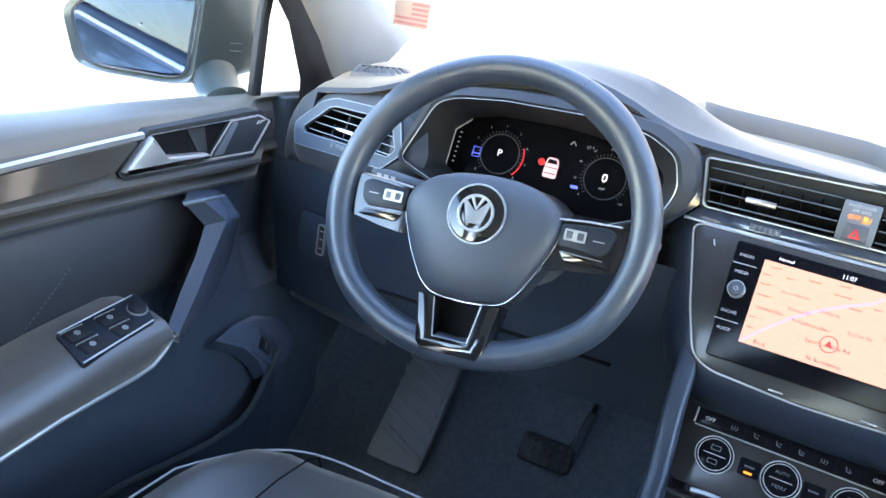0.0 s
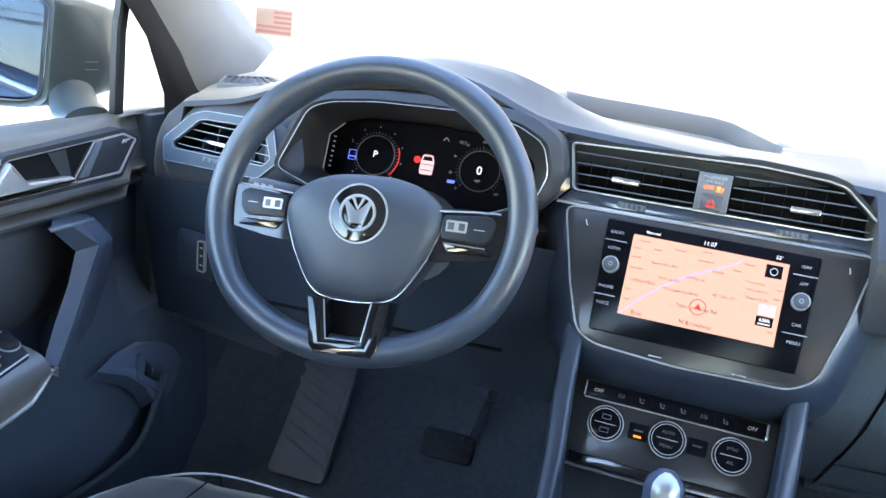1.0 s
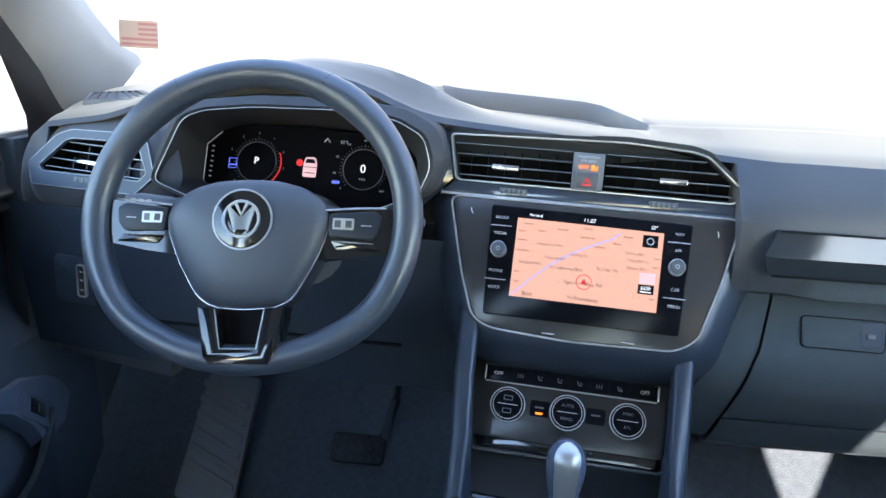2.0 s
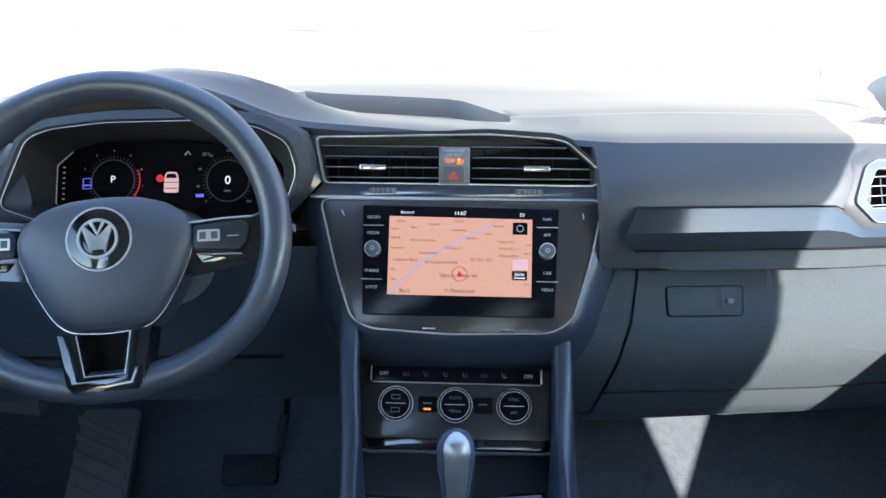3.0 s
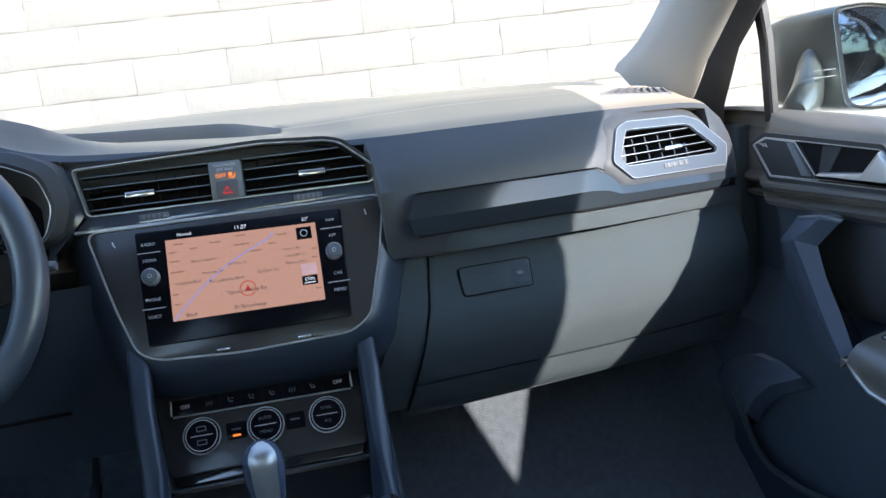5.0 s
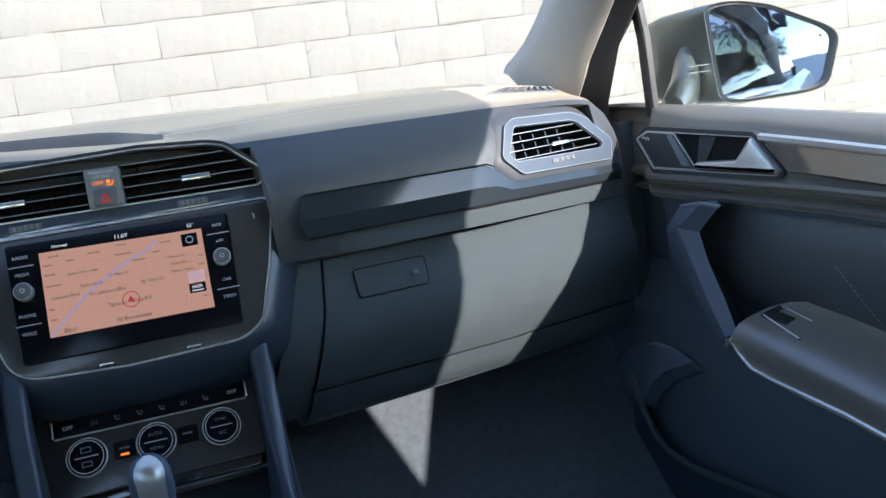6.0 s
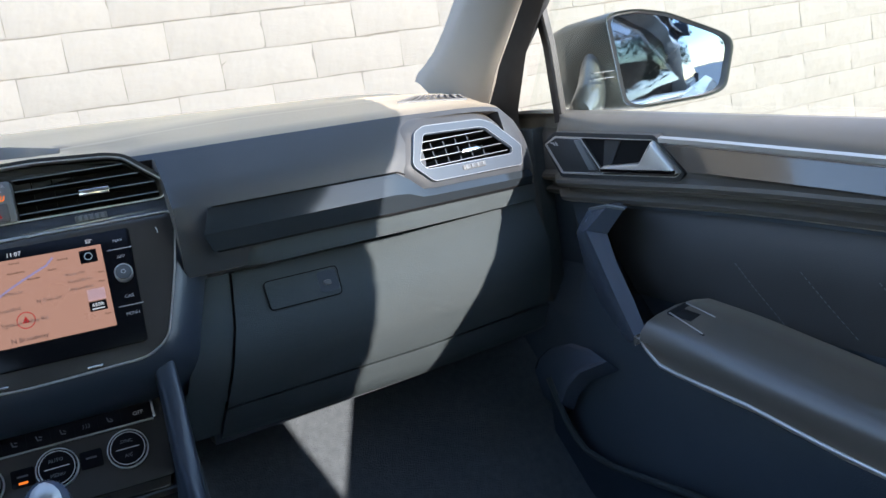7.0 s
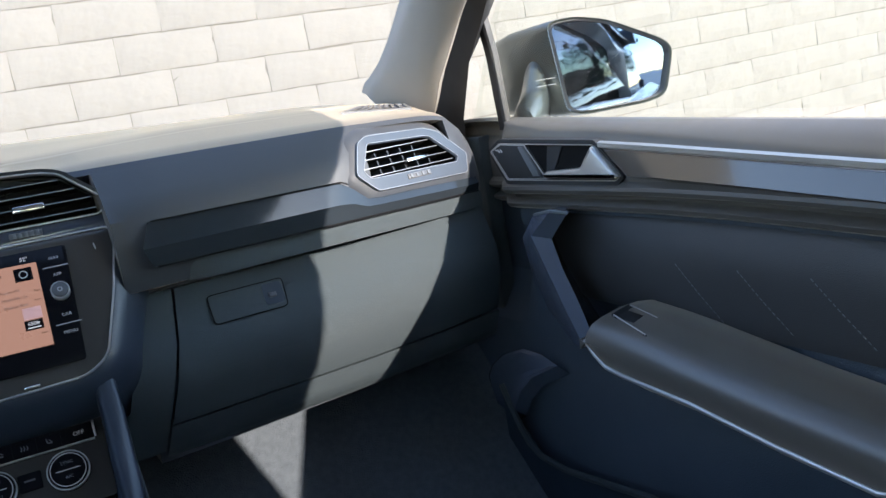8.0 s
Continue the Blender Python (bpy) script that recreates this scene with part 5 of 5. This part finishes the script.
    part("silver_strip", loft([R([(0.7215, y, z + 0.0035), (0.7165, y, z + 0.0015), (0.7165, y, z - 0.0035), (0.7215, y, z - 0.006)]) for y, z in zip(sy, sz)], True, True), SILVER, d, "silver decorative strip")
    part("gloss_insert", loft([R([(0.724, 0.668, 1.119), (0.7195, 0.668, 1.118), (0.717, 0.632, 1.088), (0.724, 0.632, 1.084)])] + [R([(0.724, y, z - 0.006), (0.7195, y, z - 0.007), (0.7105, y, lz + 0.006), (0.722, y, lz)]) for y, z, lz in zip(sy[1:], sz[1:], [1.082, 1.070, 1.055, 1.04, 1.02])], True, True), DOORTRIM, d, "glossy dark insert under the strip")
    # padded insert with stitched seams
    part("padded_insert", loft([R([(0.741, y, ridge(y) - 0.022), (0.733, y, ridge(y) - 0.030), (0.728, y, 0.97), (0.731, y, 0.93), (0.738, y, 0.915 + 0.04 * (y - 0.6))]) for y in (0.815, 0.79, 0.70, 0.6, 0.45, 0.3, 0.1, -0.12)], False), INSERT, d, "padded black leatherette insert", angle=60)
    for k in range(4):
        y0 = 0.585 - 0.085 * k
        a_, b_, c_ = Vector((0.7285, y0, 0.985)), Vector((0.7275, y0 - 0.03, 0.955)), Vector((0.731, y0 - 0.06, 0.922))
        for n_ in range(14):
            at = lambda t: a_.lerp(b_, t * 2) if t < 0.5 else b_.lerp(c_, t * 2 - 1)
            part("stitch", sweep(R([tuple(at(n_ / 14)), tuple(at((n_ + 0.6) / 14))]), 0.0006, n=5), SLIDE, d)
    # armrest
    rows = []
    for y in (0.665, 0.655, 0.63, 0.574, 0.502, 0.402, 0.25, 0.1, -0.15):
        ze, zs = lerp(-y, [-v for v in SY], EDGE_Z), lerp(-y, [-v for v in STRIP_Y], STRIP_Z)
        if y < 0.3:
            zs = ze - 0.040
        k = 0.0 if y < 0.66 else 0.02
        u = lerp(y, [0.30, 0.44, 0.54, 0.63, 0.665], [0.0, 0.007, 0.012, 0.016, 0.006])
        rows.append(R([(0.742, y, ze + u * 0.7 - k), (0.733, y, ze + 0.004 + u - k), (0.70, y, ze + 0.008 + u * 0.6 - k), (0.67, y, ze + 0.007 + u * 0.2 - k), (0.655, y, ze + 0.004 - k), (0.646, y, ze - 0.004 - k), (0.642, y, ze - 0.014 - k * 0.5), (0.642, y, (ze + zs) / 2 - 0.006), (0.646, y, zs), (0.652, y, zs - 0.010), (0.70, y, zs - 0.03), (0.742, y, zs - 0.05)]))
    arm = part("armrest", loft(rows, True, True), ARMREST, d, "black padded armrest", angle=45)
    part("armrest_strip", sweep(R([(0.645, y, z - 0.001) for y, z in zip(STRIP_Y, STRIP_Z)] + [(0.645, 0.285, 0.842), (0.644, 0.272, 0.858), (0.646, 0.262, 0.876)]), 0.0022, 0.0028, n=8), SILVER, d, "thin silver strip under the armrest")
    # pull grip: a creased band standing off the card, closed towards the front
    B = [(0.697, 0.800, 1.040), (0.695, 0.830, 1.008), (0.692, 0.815, 0.960), (0.688, 0.785, 0.916), (0.676, 0.722, 0.880)]
    C = [(0.668, 0.722, 1.053), (0.665, 0.763, 1.022), (0.664, 0.740, 0.984), (0.661, 0.712, 0.940), (0.652, 0.672, 0.897)]
    D = [(0.681, 0.706, 1.048), (0.681, 0.742, 1.016), (0.680, 0.728, 0.980), (0.677, 0.700, 0.938), (0.667, 0.668, 0.899)]
    loops = [[(0.742, b[1] + 0.028, b[2] - 0.006 - 0.008 * i), (0.715, b[1] + 0.012, b[2] - 0.002), (b[0] + 0.004, b[1] + 0.002, b[2]), (b[0], b[1] - 0.004, b[2]), tuple(Vector(b).lerp(Vector(c), 0.92)), c, tuple(Vector(c).lerp(Vector(e_), 0.12)), e_, (e_[0] + 0.006, e_[1] + 0.012, e_[2]), (0.742, max(e_[1] + 0.075, b[1] - 0.01), e_[2] - 0.006)]
             for i, (b, c, e_) in enumerate(zip(B, C, D))]
    lid = [tuple(Vector(p) + Vector((0.004, -0.003, 0.003))) for p in loops[0]]
    part("pull_grip", loft([R(lp) for lp in [lid] + loops], True, True), GRIP, d, "angular pull grip with a creased face", angle=24)
    part("grip_cap", sweep(R([tuple(Vector(p) + Vector((-0.001, -0.004, 0.002))) for p in (loops[0][3], loops[0][4], loops[0][5], loops[0][7])]), 0.0022, n=6), SLIDE, d)
    # door pocket
    top_ = [(0.720, 0.825, 0.818), (0.729, 0.875, 0.823), (0.735, 0.928, 0.820), (0.735, 0.992, 0.798), (0.733, 1.025, 0.775), (0.728, 1.038, 0.750), (0.715, 1.000, 0.722), (0.703, 0.945, 0.722), (0.700, 0.923, 0.735), (0.702, 0.905, 0.765), (0.709, 0.878, 0.792)]
    mid_ = Vector((0.719, 0.945, 0.777))
    inner_ = [tuple(Vector(p).lerp(mid_, 0.16) + Vector((-0.003, -0.001, 0.003))) for p in top_]
    led = part("pocket_ledge", loft([R([(x + 0.022, y + 0.004, z - 0.020) for x, y, z in top_]), R(top_), R(inner_), R([tuple(Vector(p).lerp(mid_, 0.6) + Vector((-0.003, -0.001, 0.003))) for p in top_])], True, True), GRIP, d, "smooth ledge over the door pocket", angle=30)
    part("pocket_rim", sweep(R([(0.701, 0.952, 0.768), (0.70, 0.940, 0.748), (0.70, 0.914, 0.705), (0.70, 0.896, 0.686), (0.70, 0.872, 0.674), (0.70, 0.812, 0.670), (0.70, 0.716, 0.680), (0.70, 0.647, 0.689), (0.695, 0.4, 0.69), (0.69, 0.0, 0.69)]), 0.0045, 0.005, n=8), PANEL, d)
    part("pocket_wall", loft([R([(0.70, y, z), (0.70, y, 0.44)]) for y, z in ((0.952, 0.765), (0.940, 0.746), (0.914, 0.703), (0.896, 0.684), (0.872, 0.672), (0.812, 0.668), (0.716, 0.678), (0.647, 0.687), (0.3, 0.688), (-0.15, 0.688))], False), KNEE, d)
    SH = Matrix.Translation((-0.009, 0, 0.0030) if s < 0 else (0, 0, -0.0030)) @ Matrix(((1, 0, 0, 0), (0, 1, 0, 0), (s * 0.22, 0.1, 1, -0.0595 - 0.22 * 0.672), (0, 0, 0, 1)))
    if s < 0:
        o_, u_, v_ = Vector((-0.7085, 0.926, 0.778)), Vector((0.10, 0.62, -0.55)).normalized(), Vector((-0.25, 0.50, 0.50)).normalized()
        n_ = u_.cross(v_).normalized()
        n_ = n_ if n_.x > 0 else -n_
        fm = Matrix(((u_.x, v_.x, n_.x, o_.x), (u_.y, v_.y, n_.y, o_.y), (u_.z, v_.z, n_.z, o_.z), (0, 0, 0, 1)))
        bt = part("release_button", plate(rounded(rect(-0.030, 0.030, -0.021, 0.021), 0.006), -0.006, 0.0022, 0.001), GRIP, led, "fuel flap release button", m=fm)
        part("button_key", plate(rounded(rect(-0.016, 0.016, -0.010, 0.010), 0.002), 0.001, 0.0042, 0.001), RUBBER, led, m=fm)
        part("key_line", rbox(-0.0012, 0.0012, -0.006, 0.006, 0.0035, 0.0046, 0), SLIDE, led, m=fm)
        bp = part("switch_panel", plate(rounded([(-0.695, 0.545), (-0.700, 0.664), (-0.650, 0.643), (-0.642, 0.534)], 0.006), 0.914, 0.9245, 0.001), POD, d, "window switch panel with chrome outline", m=SH)
        for x in (-0.681, -0.658):
            for y in (0.562, 0.606):
                part("window_key", rbox(x - 0.009, x + 0.009, y - 0.014, y + 0.014, 0.918, 0.9268, 0.002), RUBBER, bp, m=SH)
                part("key_mark", disc(0.0036, 0.925, 0.9274, 12, 0, (x, y)), SILVER, bp, m=SH)
                part("key_line", rbox(x - 0.009, x - 0.0082, y - 0.014, y + 0.014, 0.925, 0.9272, 0), SILVER, bp, m=SH)
        part("mirror_knob", disc(0.0105, 0.920, 0.9300, 24, 0.002, (-0.676, 0.641)), RUBBER, bp, "mirror adjusting knob", m=SH)
        part("knob_ring", annulus(0.0105, 0.0118, 0.920, 0.9262, 24, (-0.676, 0.641)), SILVER, bp, m=SH)
        part("panel_line", sweep([(-0.6425, 0.536, 0.9250), (-0.651, 0.641, 0.9250)], 0.0010, n=6), SILVER, bp, m=SH)
        part("panel_line", sweep([(-0.694, 0.548, 0.9250), (-0.699, 0.655, 0.9250)], 0.0008, n=6), SILVER, bp, m=SH)
    else:
        bp = part("switch_panel", plate(rounded([(0.662, 0.573), (0.678, 0.647), (0.707, 0.644), (0.698, 0.584)], 0.004), 0.918, 0.9275, 0.001), RUBBER, d, "window switch with silver lines", m=SH)
        part("window_key", rbox(0.676, 0.694, 0.606, 0.634, 0.922, 0.9285, 0.0015), RUBBER, bp, m=SH)
        part("panel_line", sweep([(0.665, 0.578, 0.9280), (0.679, 0.642, 0.9280)], 0.0008, n=6), SILVER, bp, m=SH)
        part("panel_line", sweep([(0.697, 0.590, 0.9280), (0.704, 0.640, 0.9280)], 0.0008, n=6), SILVER, bp, m=SH)
        part("key_mark", disc(0.003, 0.927, 0.9282, 12, 0, (0.684, 0.598)), GREYPRINT, bp, m=SH)
    return d


for s_ in (1, -1):
    widen(door(s_), s_)


# ---- door mirrors ----
def mirror(s):
    m = thing("side_mirror", (s * 0.85, 0.9, 1.15), "dark green-grey door mirror reflecting the car's flank and sky", "wing mirror", "door mirrors")
    ol = rounded([(0.8378, 1.2959), (0.878, 1.2981), (0.9214, 1.2859), (0.9942, 1.2443), (1.0055, 1.2288), (0.9898, 1.1626), (0.9634, 1.1551), (0.8744, 1.1528), (0.8504, 1.1605)], 0.014, 3)
    c = (0.92, 1.225)
    def loop(k, y, sh=0.0):
        return [(s * (c[0] + (x - c[0]) * k + sh), y - 0.49 * (x - c[0]) * k, c[1] + (z - c[1]) * k) for x, z in ol]
    g = 1.0 if s > 0 else 1.07
    part("housing", loft([loop(0.93, 0.862), loop(0.985 * g, 0.855), loop(g, 0.862), loop(g, 0.90), loop(0.97, 0.95, -0.01), loop(0.85, 1.0, -0.02), loop(0.55, 1.03, -0.03), loop(0.1, 1.04, -0.03)], True), PAINT, m, "painted mirror housing", angle=50)
    part("glass_frame", loft([loop(0.945, 0.858), loop(0.925, 0.853), loop(0.915, 0.862)], True), DARK, m, m=Matrix())
    # mirror glass, turned towards the driver; the passenger's one is convex
    eye = Vector((s * 0.08, -0.05, 1.20 if s > 0 else 1.33))
    far = Vector((-0.20, -1.0, 0.05) if s > 0 else (0.34, -1.0, -0.13)).normalized()
    centre = Vector((s * 0.92, 0.866, 1.225))
    nrm = ((eye - centre).normalized() + far).normalized()
    rings = []
    for k in (0.945, 0.75, 0.55, 0.35, 0.15, 0.02):
        ring = []
        for p in loop(k, 0.866):
            p = Vector(p)
            p -= Vector((0, 1, 0)) * ((p - centre).dot(nrm) / nrm.y)
            ring.append(p - nrm * ((p - centre).length_squared / 2.6 - 0.004 if s > 0 else 0.0))
        rings.append(ring)
    part("mirror_glass", loft([[p - nrm * 0.004 for p in rings[0]]] + rings, True), MIRROR if s > 0 else DARKMIRROR, m, "mirror glass" if s > 0 else "mirror glass, tinted dark blue to hold down its reflection", angle=60)
    foot = []
    wide = ((0.782, 0.892, 1.146, 0.046, 0.016), (0.808, 0.905, 1.150, 0.050, 0.022), (0.835, 0.930, 1.158, 0.050, 0.026), (0.865, 0.960, 1.172, 0.044, 0.030), (0.90, 0.985, 1.190, 0.03, 0.03))
    for x, y, z, ry, rz in wide if s < 0 else ((0.782, 0.905, 1.160, 0.026, 0.020), (0.805, 0.915, 1.172, 0.028, 0.034), (0.83, 0.935, 1.190, 0.030, 0.046), (0.86, 0.958, 1.205, 0.030, 0.054), (0.90, 0.975, 1.215, 0.026, 0.050)):
        foot.append([(s * x, y + ry * math.cos(a), z + rz * math.sin(a)) for a in np.linspace(0, 2 * math.pi, 20, endpoint=False)])
    part("foot", loft(foot, True, True), PAINT, m, "painted mirror foot", angle=60)
    for k in range(2):
        if s > 0:
            part("foot_line", rbox(0.80, 0.835, 0.884, 0.890, 1.205 + 0.009 * k, 1.2058 + 0.009 * k, 0), SLIDE, m)
        else:
            part("foot_line", sweep([(-0.835, 0.953, 1.202 + 0.011 * k), (-0.8385, 0.985, 1.201 + 0.011 * k)], 0.0008, n=5), SLIDE, m)
    return m


for s_ in (1, -1):
    widen(mirror(s_), s_)


# ---- seats ----
def seat(xc, dy, name_label):
    st_ = thing("front_seat", (xc, 0.3 + dy, 0.42), name_label, "car seat", "front seats")
    ks = (-1.0, -1.03, -1.0, -0.93, -0.82, -0.70, -0.58, -0.3, 0, 0.3, 0.58, 0.70, 0.82, 0.93, 1.0, 1.03, 1.0)
    zo = (-0.14, -0.06, -0.012, 0.012, 0.016, 0.004, -0.010, -0.012, -0.010, -0.012, -0.010, 0.004, 0.016, 0.012, -0.012, -0.06, -0.14)
    rows = []
    for y, zt_, w in ((0.800, 0.64, 0.235), (0.812, 0.69, 0.242), (0.808, 0.722, 0.246), (0.792, 0.742, 0.249), (0.765, 0.752, 0.250), (0.70, 0.757, 0.25), (0.55, 0.752, 0.25), (0.35, 0.742, 0.25), (0.18, 0.735, 0.24)):
        rows.append([(xc + w * k, y + dy - 0.16 * max(0, y - 0.3) / 0.5 * min(1, abs(k)) ** 5, zt_ + z * (1 if zt_ > 0.7 else 0.5)) for k, z in zip(ks, zo)])
    part("cushion", loft(rows, False), LEATHER, st_, "black leather seat cushion", angle=60)
    part("base", rbox(xc - 0.20, xc + 0.20, 0.16 + dy, 0.62 + dy, 0.42, 0.66, 0.02), DARK, st_)
    edge = [(xc + 0.25 * k, 0.795 + dy - 0.16 * 0.98 * abs(k) ** 5, 0.740 + 0.02 * abs(k) ** 2) for k in np.linspace(-1, 1, 41)]
    edge = [(xc - 0.252, y + dy, z) for y, z in ((0.2, 0.742), (0.4, 0.750), (0.55, 0.757))] + edge + [(xc + 0.252, y + dy, z) for y, z in ((0.55, 0.757), (0.4, 0.750), (0.2, 0.742))]
    part("piping", sweep(edge, 0.0015, n=6), WHITEPIPE, st_, "white contrast piping along the cushion edge")
    for s in (-1, 1):
        part("seam", sweep([(xc + s * 0.148, y + dy, z) for y, z in ((0.806, 0.70), (0.792, 0.7385), (0.765, 0.7490), (0.70, 0.7545), (0.4, 0.7415), (0.2, 0.732))], 0.0012, n=5), MATT, st_)
    part("backrest", loft([[(xc + w * math.cos(a), y + dy + t * math.sin(a), z) for a in np.linspace(0, 2 * math.pi, 20, endpoint=False)] for y, z, w, t in ((0.10, 0.70, 0.23, 0.07), (0.02, 0.85, 0.25, 0.08), (-0.12, 1.05, 0.25, 0.07), (-0.26, 1.25, 0.20, 0.05), (-0.29, 1.29, 0.12, 0.03))], True, True), LEATHER, st_)


WHITEPIPE = mat("white_piping", (0.48, 0.48, 0.48), 0.6)
seat(-0.36, 0.0, "black leather driver's seat with white piping")
seat(0.42, -0.36, "black leather passenger seat with white piping")

# ---- windscreen sticker ----
sk = thing("sticker", (-0.642, 1.14, 1.277), "small faded red and yellow flag sticker on the windscreen", "sticker")
STICK = mat("faded_sticker_yellow", (0.60, 0.40, 0.27), 0.7)
STRIPE = mat("faded_sticker_red", (0.52, 0.20, 0.16), 0.7)
kf = face_frame((-0.642, 1.14, 1.297), -4, 0) @ Matrix.Scale(0.913, 4)
part("sticker_sheet", plate(rect(-0.035, 0.035, -0.022, 0.022), 0, 0.0008), STICK, sk, m=kf)
for k in range(5):
    part("sticker_stripe", plate(rect(-0.032 if k > 2 else 0.0, 0.033, 0.014 - 0.008 * k, 0.018 - 0.008 * k), 0.0007, 0.0014), STRIPE, sk, m=kf)

# ---- tree behind the car, seen in the mirror ----
def tree(x, y, hgt, seed):
    rng = random.Random(seed)
    t = thing("tree", (x, y, 0), "leafy green tree on the ground behind the car", "tree")
    part("trunk", sweep([(x, y, 0), (x + 0.1, y, hgt * 0.3), (x, y + 0.1, hgt * 0.6), (x + 0.1, y, hgt * 0.9)], [0.22, 0.17, 0.11, 0.03], n=9, up=(0, 1, 0)), BARK, t)
    tops = []
    for k in range(7):
        a, h0 = rng.uniform(0, 6.28), hgt * rng.uniform(0.35, 0.7)
        e = (x + math.cos(a) * hgt * 0.22, y + math.sin(a) * hgt * 0.22, h0 + hgt * 0.2)
        part("limb", sweep([(x, y, h0), ((x + e[0]) / 2, (y + e[1]) / 2, h0 + hgt * 0.12), e], [0.07, 0.05, 0.015], n=6, up=(0, 1, 0)), BARK, t)
        tops.append(e)
    vs, fs = [], []
    for k in range(2600):
        e = rng.choice(tops + [(x, y, hgt * 0.85)])
        r = hgt * 0.17
        p = Vector((rng.gauss(e[0], r * 0.6), rng.gauss(e[1], r * 0.6), rng.gauss(e[2], r * 0.5)))
        u = Vector((rng.gauss(0, 1), rng.gauss(0, 1), rng.gauss(0, 1))).normalized() * rng.uniform(0.08, 0.16)
        v = u.orthogonal().normalized() * rng.uniform(0.05, 0.09)
        i = len(vs)
        vs += [p - u, p + v, p + u, p - v]
        fs.append((i, i + 1, i + 2, i + 3))
    me = bpy.data.meshes.new("crown")
    me.from_pydata(vs, [], fs)
    me.materials.append(LEAF)
    ob = new("crown", me)
    ob.parent, ob.matrix_parent_inverse = t, Matrix.Translation((-x, -y, 0))


tree(2.8, -12.0, 4.6, 3)
tree(-2.6, -12.5, 4.6, 5)

# ---- block wall in front of the car ----
WALL = pose(0.687, 3.568, 0, 0, 0, -10.14)
BL, BH, LINE = 0.406, 0.1576, 1.5559
WALL_TOP = LINE + 13 * BH
wall = tagged(new("wall_north", None), "cream painted slump-block wall in running bond, sunlit", "wall", "", "structure")
wall.matrix_world = WALL


def wall_part(name, bm):
    finish(bm, 40)
    me = bpy.data.meshes.new(name)
    bm.to_mesh(me)
    bm.free()
    return me


WALL_END = 4
# the farther stretch, turned a little, with its courses running slightly uphill
wall_b = tagged(new("wall_east", None), "cream painted slump-block wall beyond a slight bend, sunlit", "wall", "", "structure")
wall_b.matrix_world = pose(0.3549, 3.7295, 1.2163, 0, 0, -4.0) @ pose(0, 0, 0, 0, -1.603, 0)
SHIFT_B, RISE_B = 0.037, 0.0
for host, x0, x1, z0, z1 in ((wall, -9, (WALL_END - 0.5) * BL, -0.02, WALL_TOP), (wall_b, 1.2, 10, -1.4, 15 * BH)):
    back = wall_part("mortar_bed", rbox(x0, x1, 0.006, 0.16, z0, z1, 0))
    back.materials.append(MORTAR)
    new("mortar_bed", back).parent = host


def block_mesh(seed):
    rng = random.Random(seed)
    nx, nz = 6, 3
    w, h = BL - 0.0035, BH - 0.0045
    bm = bmesh.new()
    front = []
    for j in range(nz + 1):
        row = []
        for i in range(nx + 1):
            ex = 1 if i in (0, nx) else 0
            ez = 1 if j in (0, nz) else 0
            bulge = -0.004 + (0.008 if ex or ez else 0) + rng.uniform(-0.0022, 0.0022)
            sag = 0.004 * math.sin(math.pi * j / nz)
            row.append(bm.verts.new((w * i / nx + rng.uniform(-0.002, 0.002) + (sag if i == nx else -sag if i == 0 else 0) * 0.3, bulge, h * j / nz + rng.uniform(-0.0025, 0.0025))))
        front.append(row)
    for a, b in zip(front, front[1:]):
        for i in range(nx):
            bm.faces.new((a[i], a[i + 1], b[i + 1], b[i]))
    edge = front[0] + [r[-1] for r in front[1:]] + front[-1][-2::-1] + [r[0] for r in front[-2:0:-1]]
    deep = [bm.verts.new((v.co.x, 0.03, v.co.z)) for v in edge]
    for i in range(len(edge)):
        j = (i + 1) % len(edge)
        bm.faces.new((edge[j], edge[i], deep[i], deep[j]))
    return bm


kinds = []
for k in range(7):
    me = wall_part("block", block_mesh(40 + k))
    me.materials.append(BLOCK)
    kinds.append(me)


def courses(wall_ob, shift, rise, rows_, cols, near, seed, limit):
    """Running bond on the wall's own plane: single blocks where near() holds, the rest joined."""
    rng = random.Random(seed)
    rest_v, rest_f, made = [], [], 0
    for c in rows_:
        z = rise + c * BH
        off = 0.0 if c % 2 == 0 else 0.5
        for k in cols:
            u = shift + (k + off) * BL
            if wall_ob is wall and off and k == WALL_END - 1:
                continue
            me = rng.choice(kinds)
            at = Vector((u + 0.0025, rng.uniform(-0.0012, 0.0012), z + 0.003 + rng.uniform(-0.0012, 0.0012)))
            if near(u, z) and made < limit:
                ob = new("block", me)
                ob.parent = wall_ob
                ob.location = at
                made += 1
            else:
                i0 = len(rest_v)
                rest_v += [v.co + at for v in me.vertices]
                rest_f += [tuple(i0 + i for i in p.vertices) for p in me.polygons]
    me = bpy.data.meshes.new("blocks")
    me.from_pydata(rest_v, [], rest_f)
    me.materials.append(BLOCK)
    tagged(new("blocks", me), "", "", "", "stuff").parent = wall_ob


courses(wall, 0.0, LINE, range(-math.floor(LINE / BH), 13), range(-22, WALL_END), lambda u, z: -2.6 < u and 1.0 < z < 2.95, 8, 300)
courses(wall_b, SHIFT_B, RISE_B, range(-9, 15), range(3, 24), lambda u, z: 1.5 < u < 5.6 and 0.55 < z < 1.85, 9, 200)
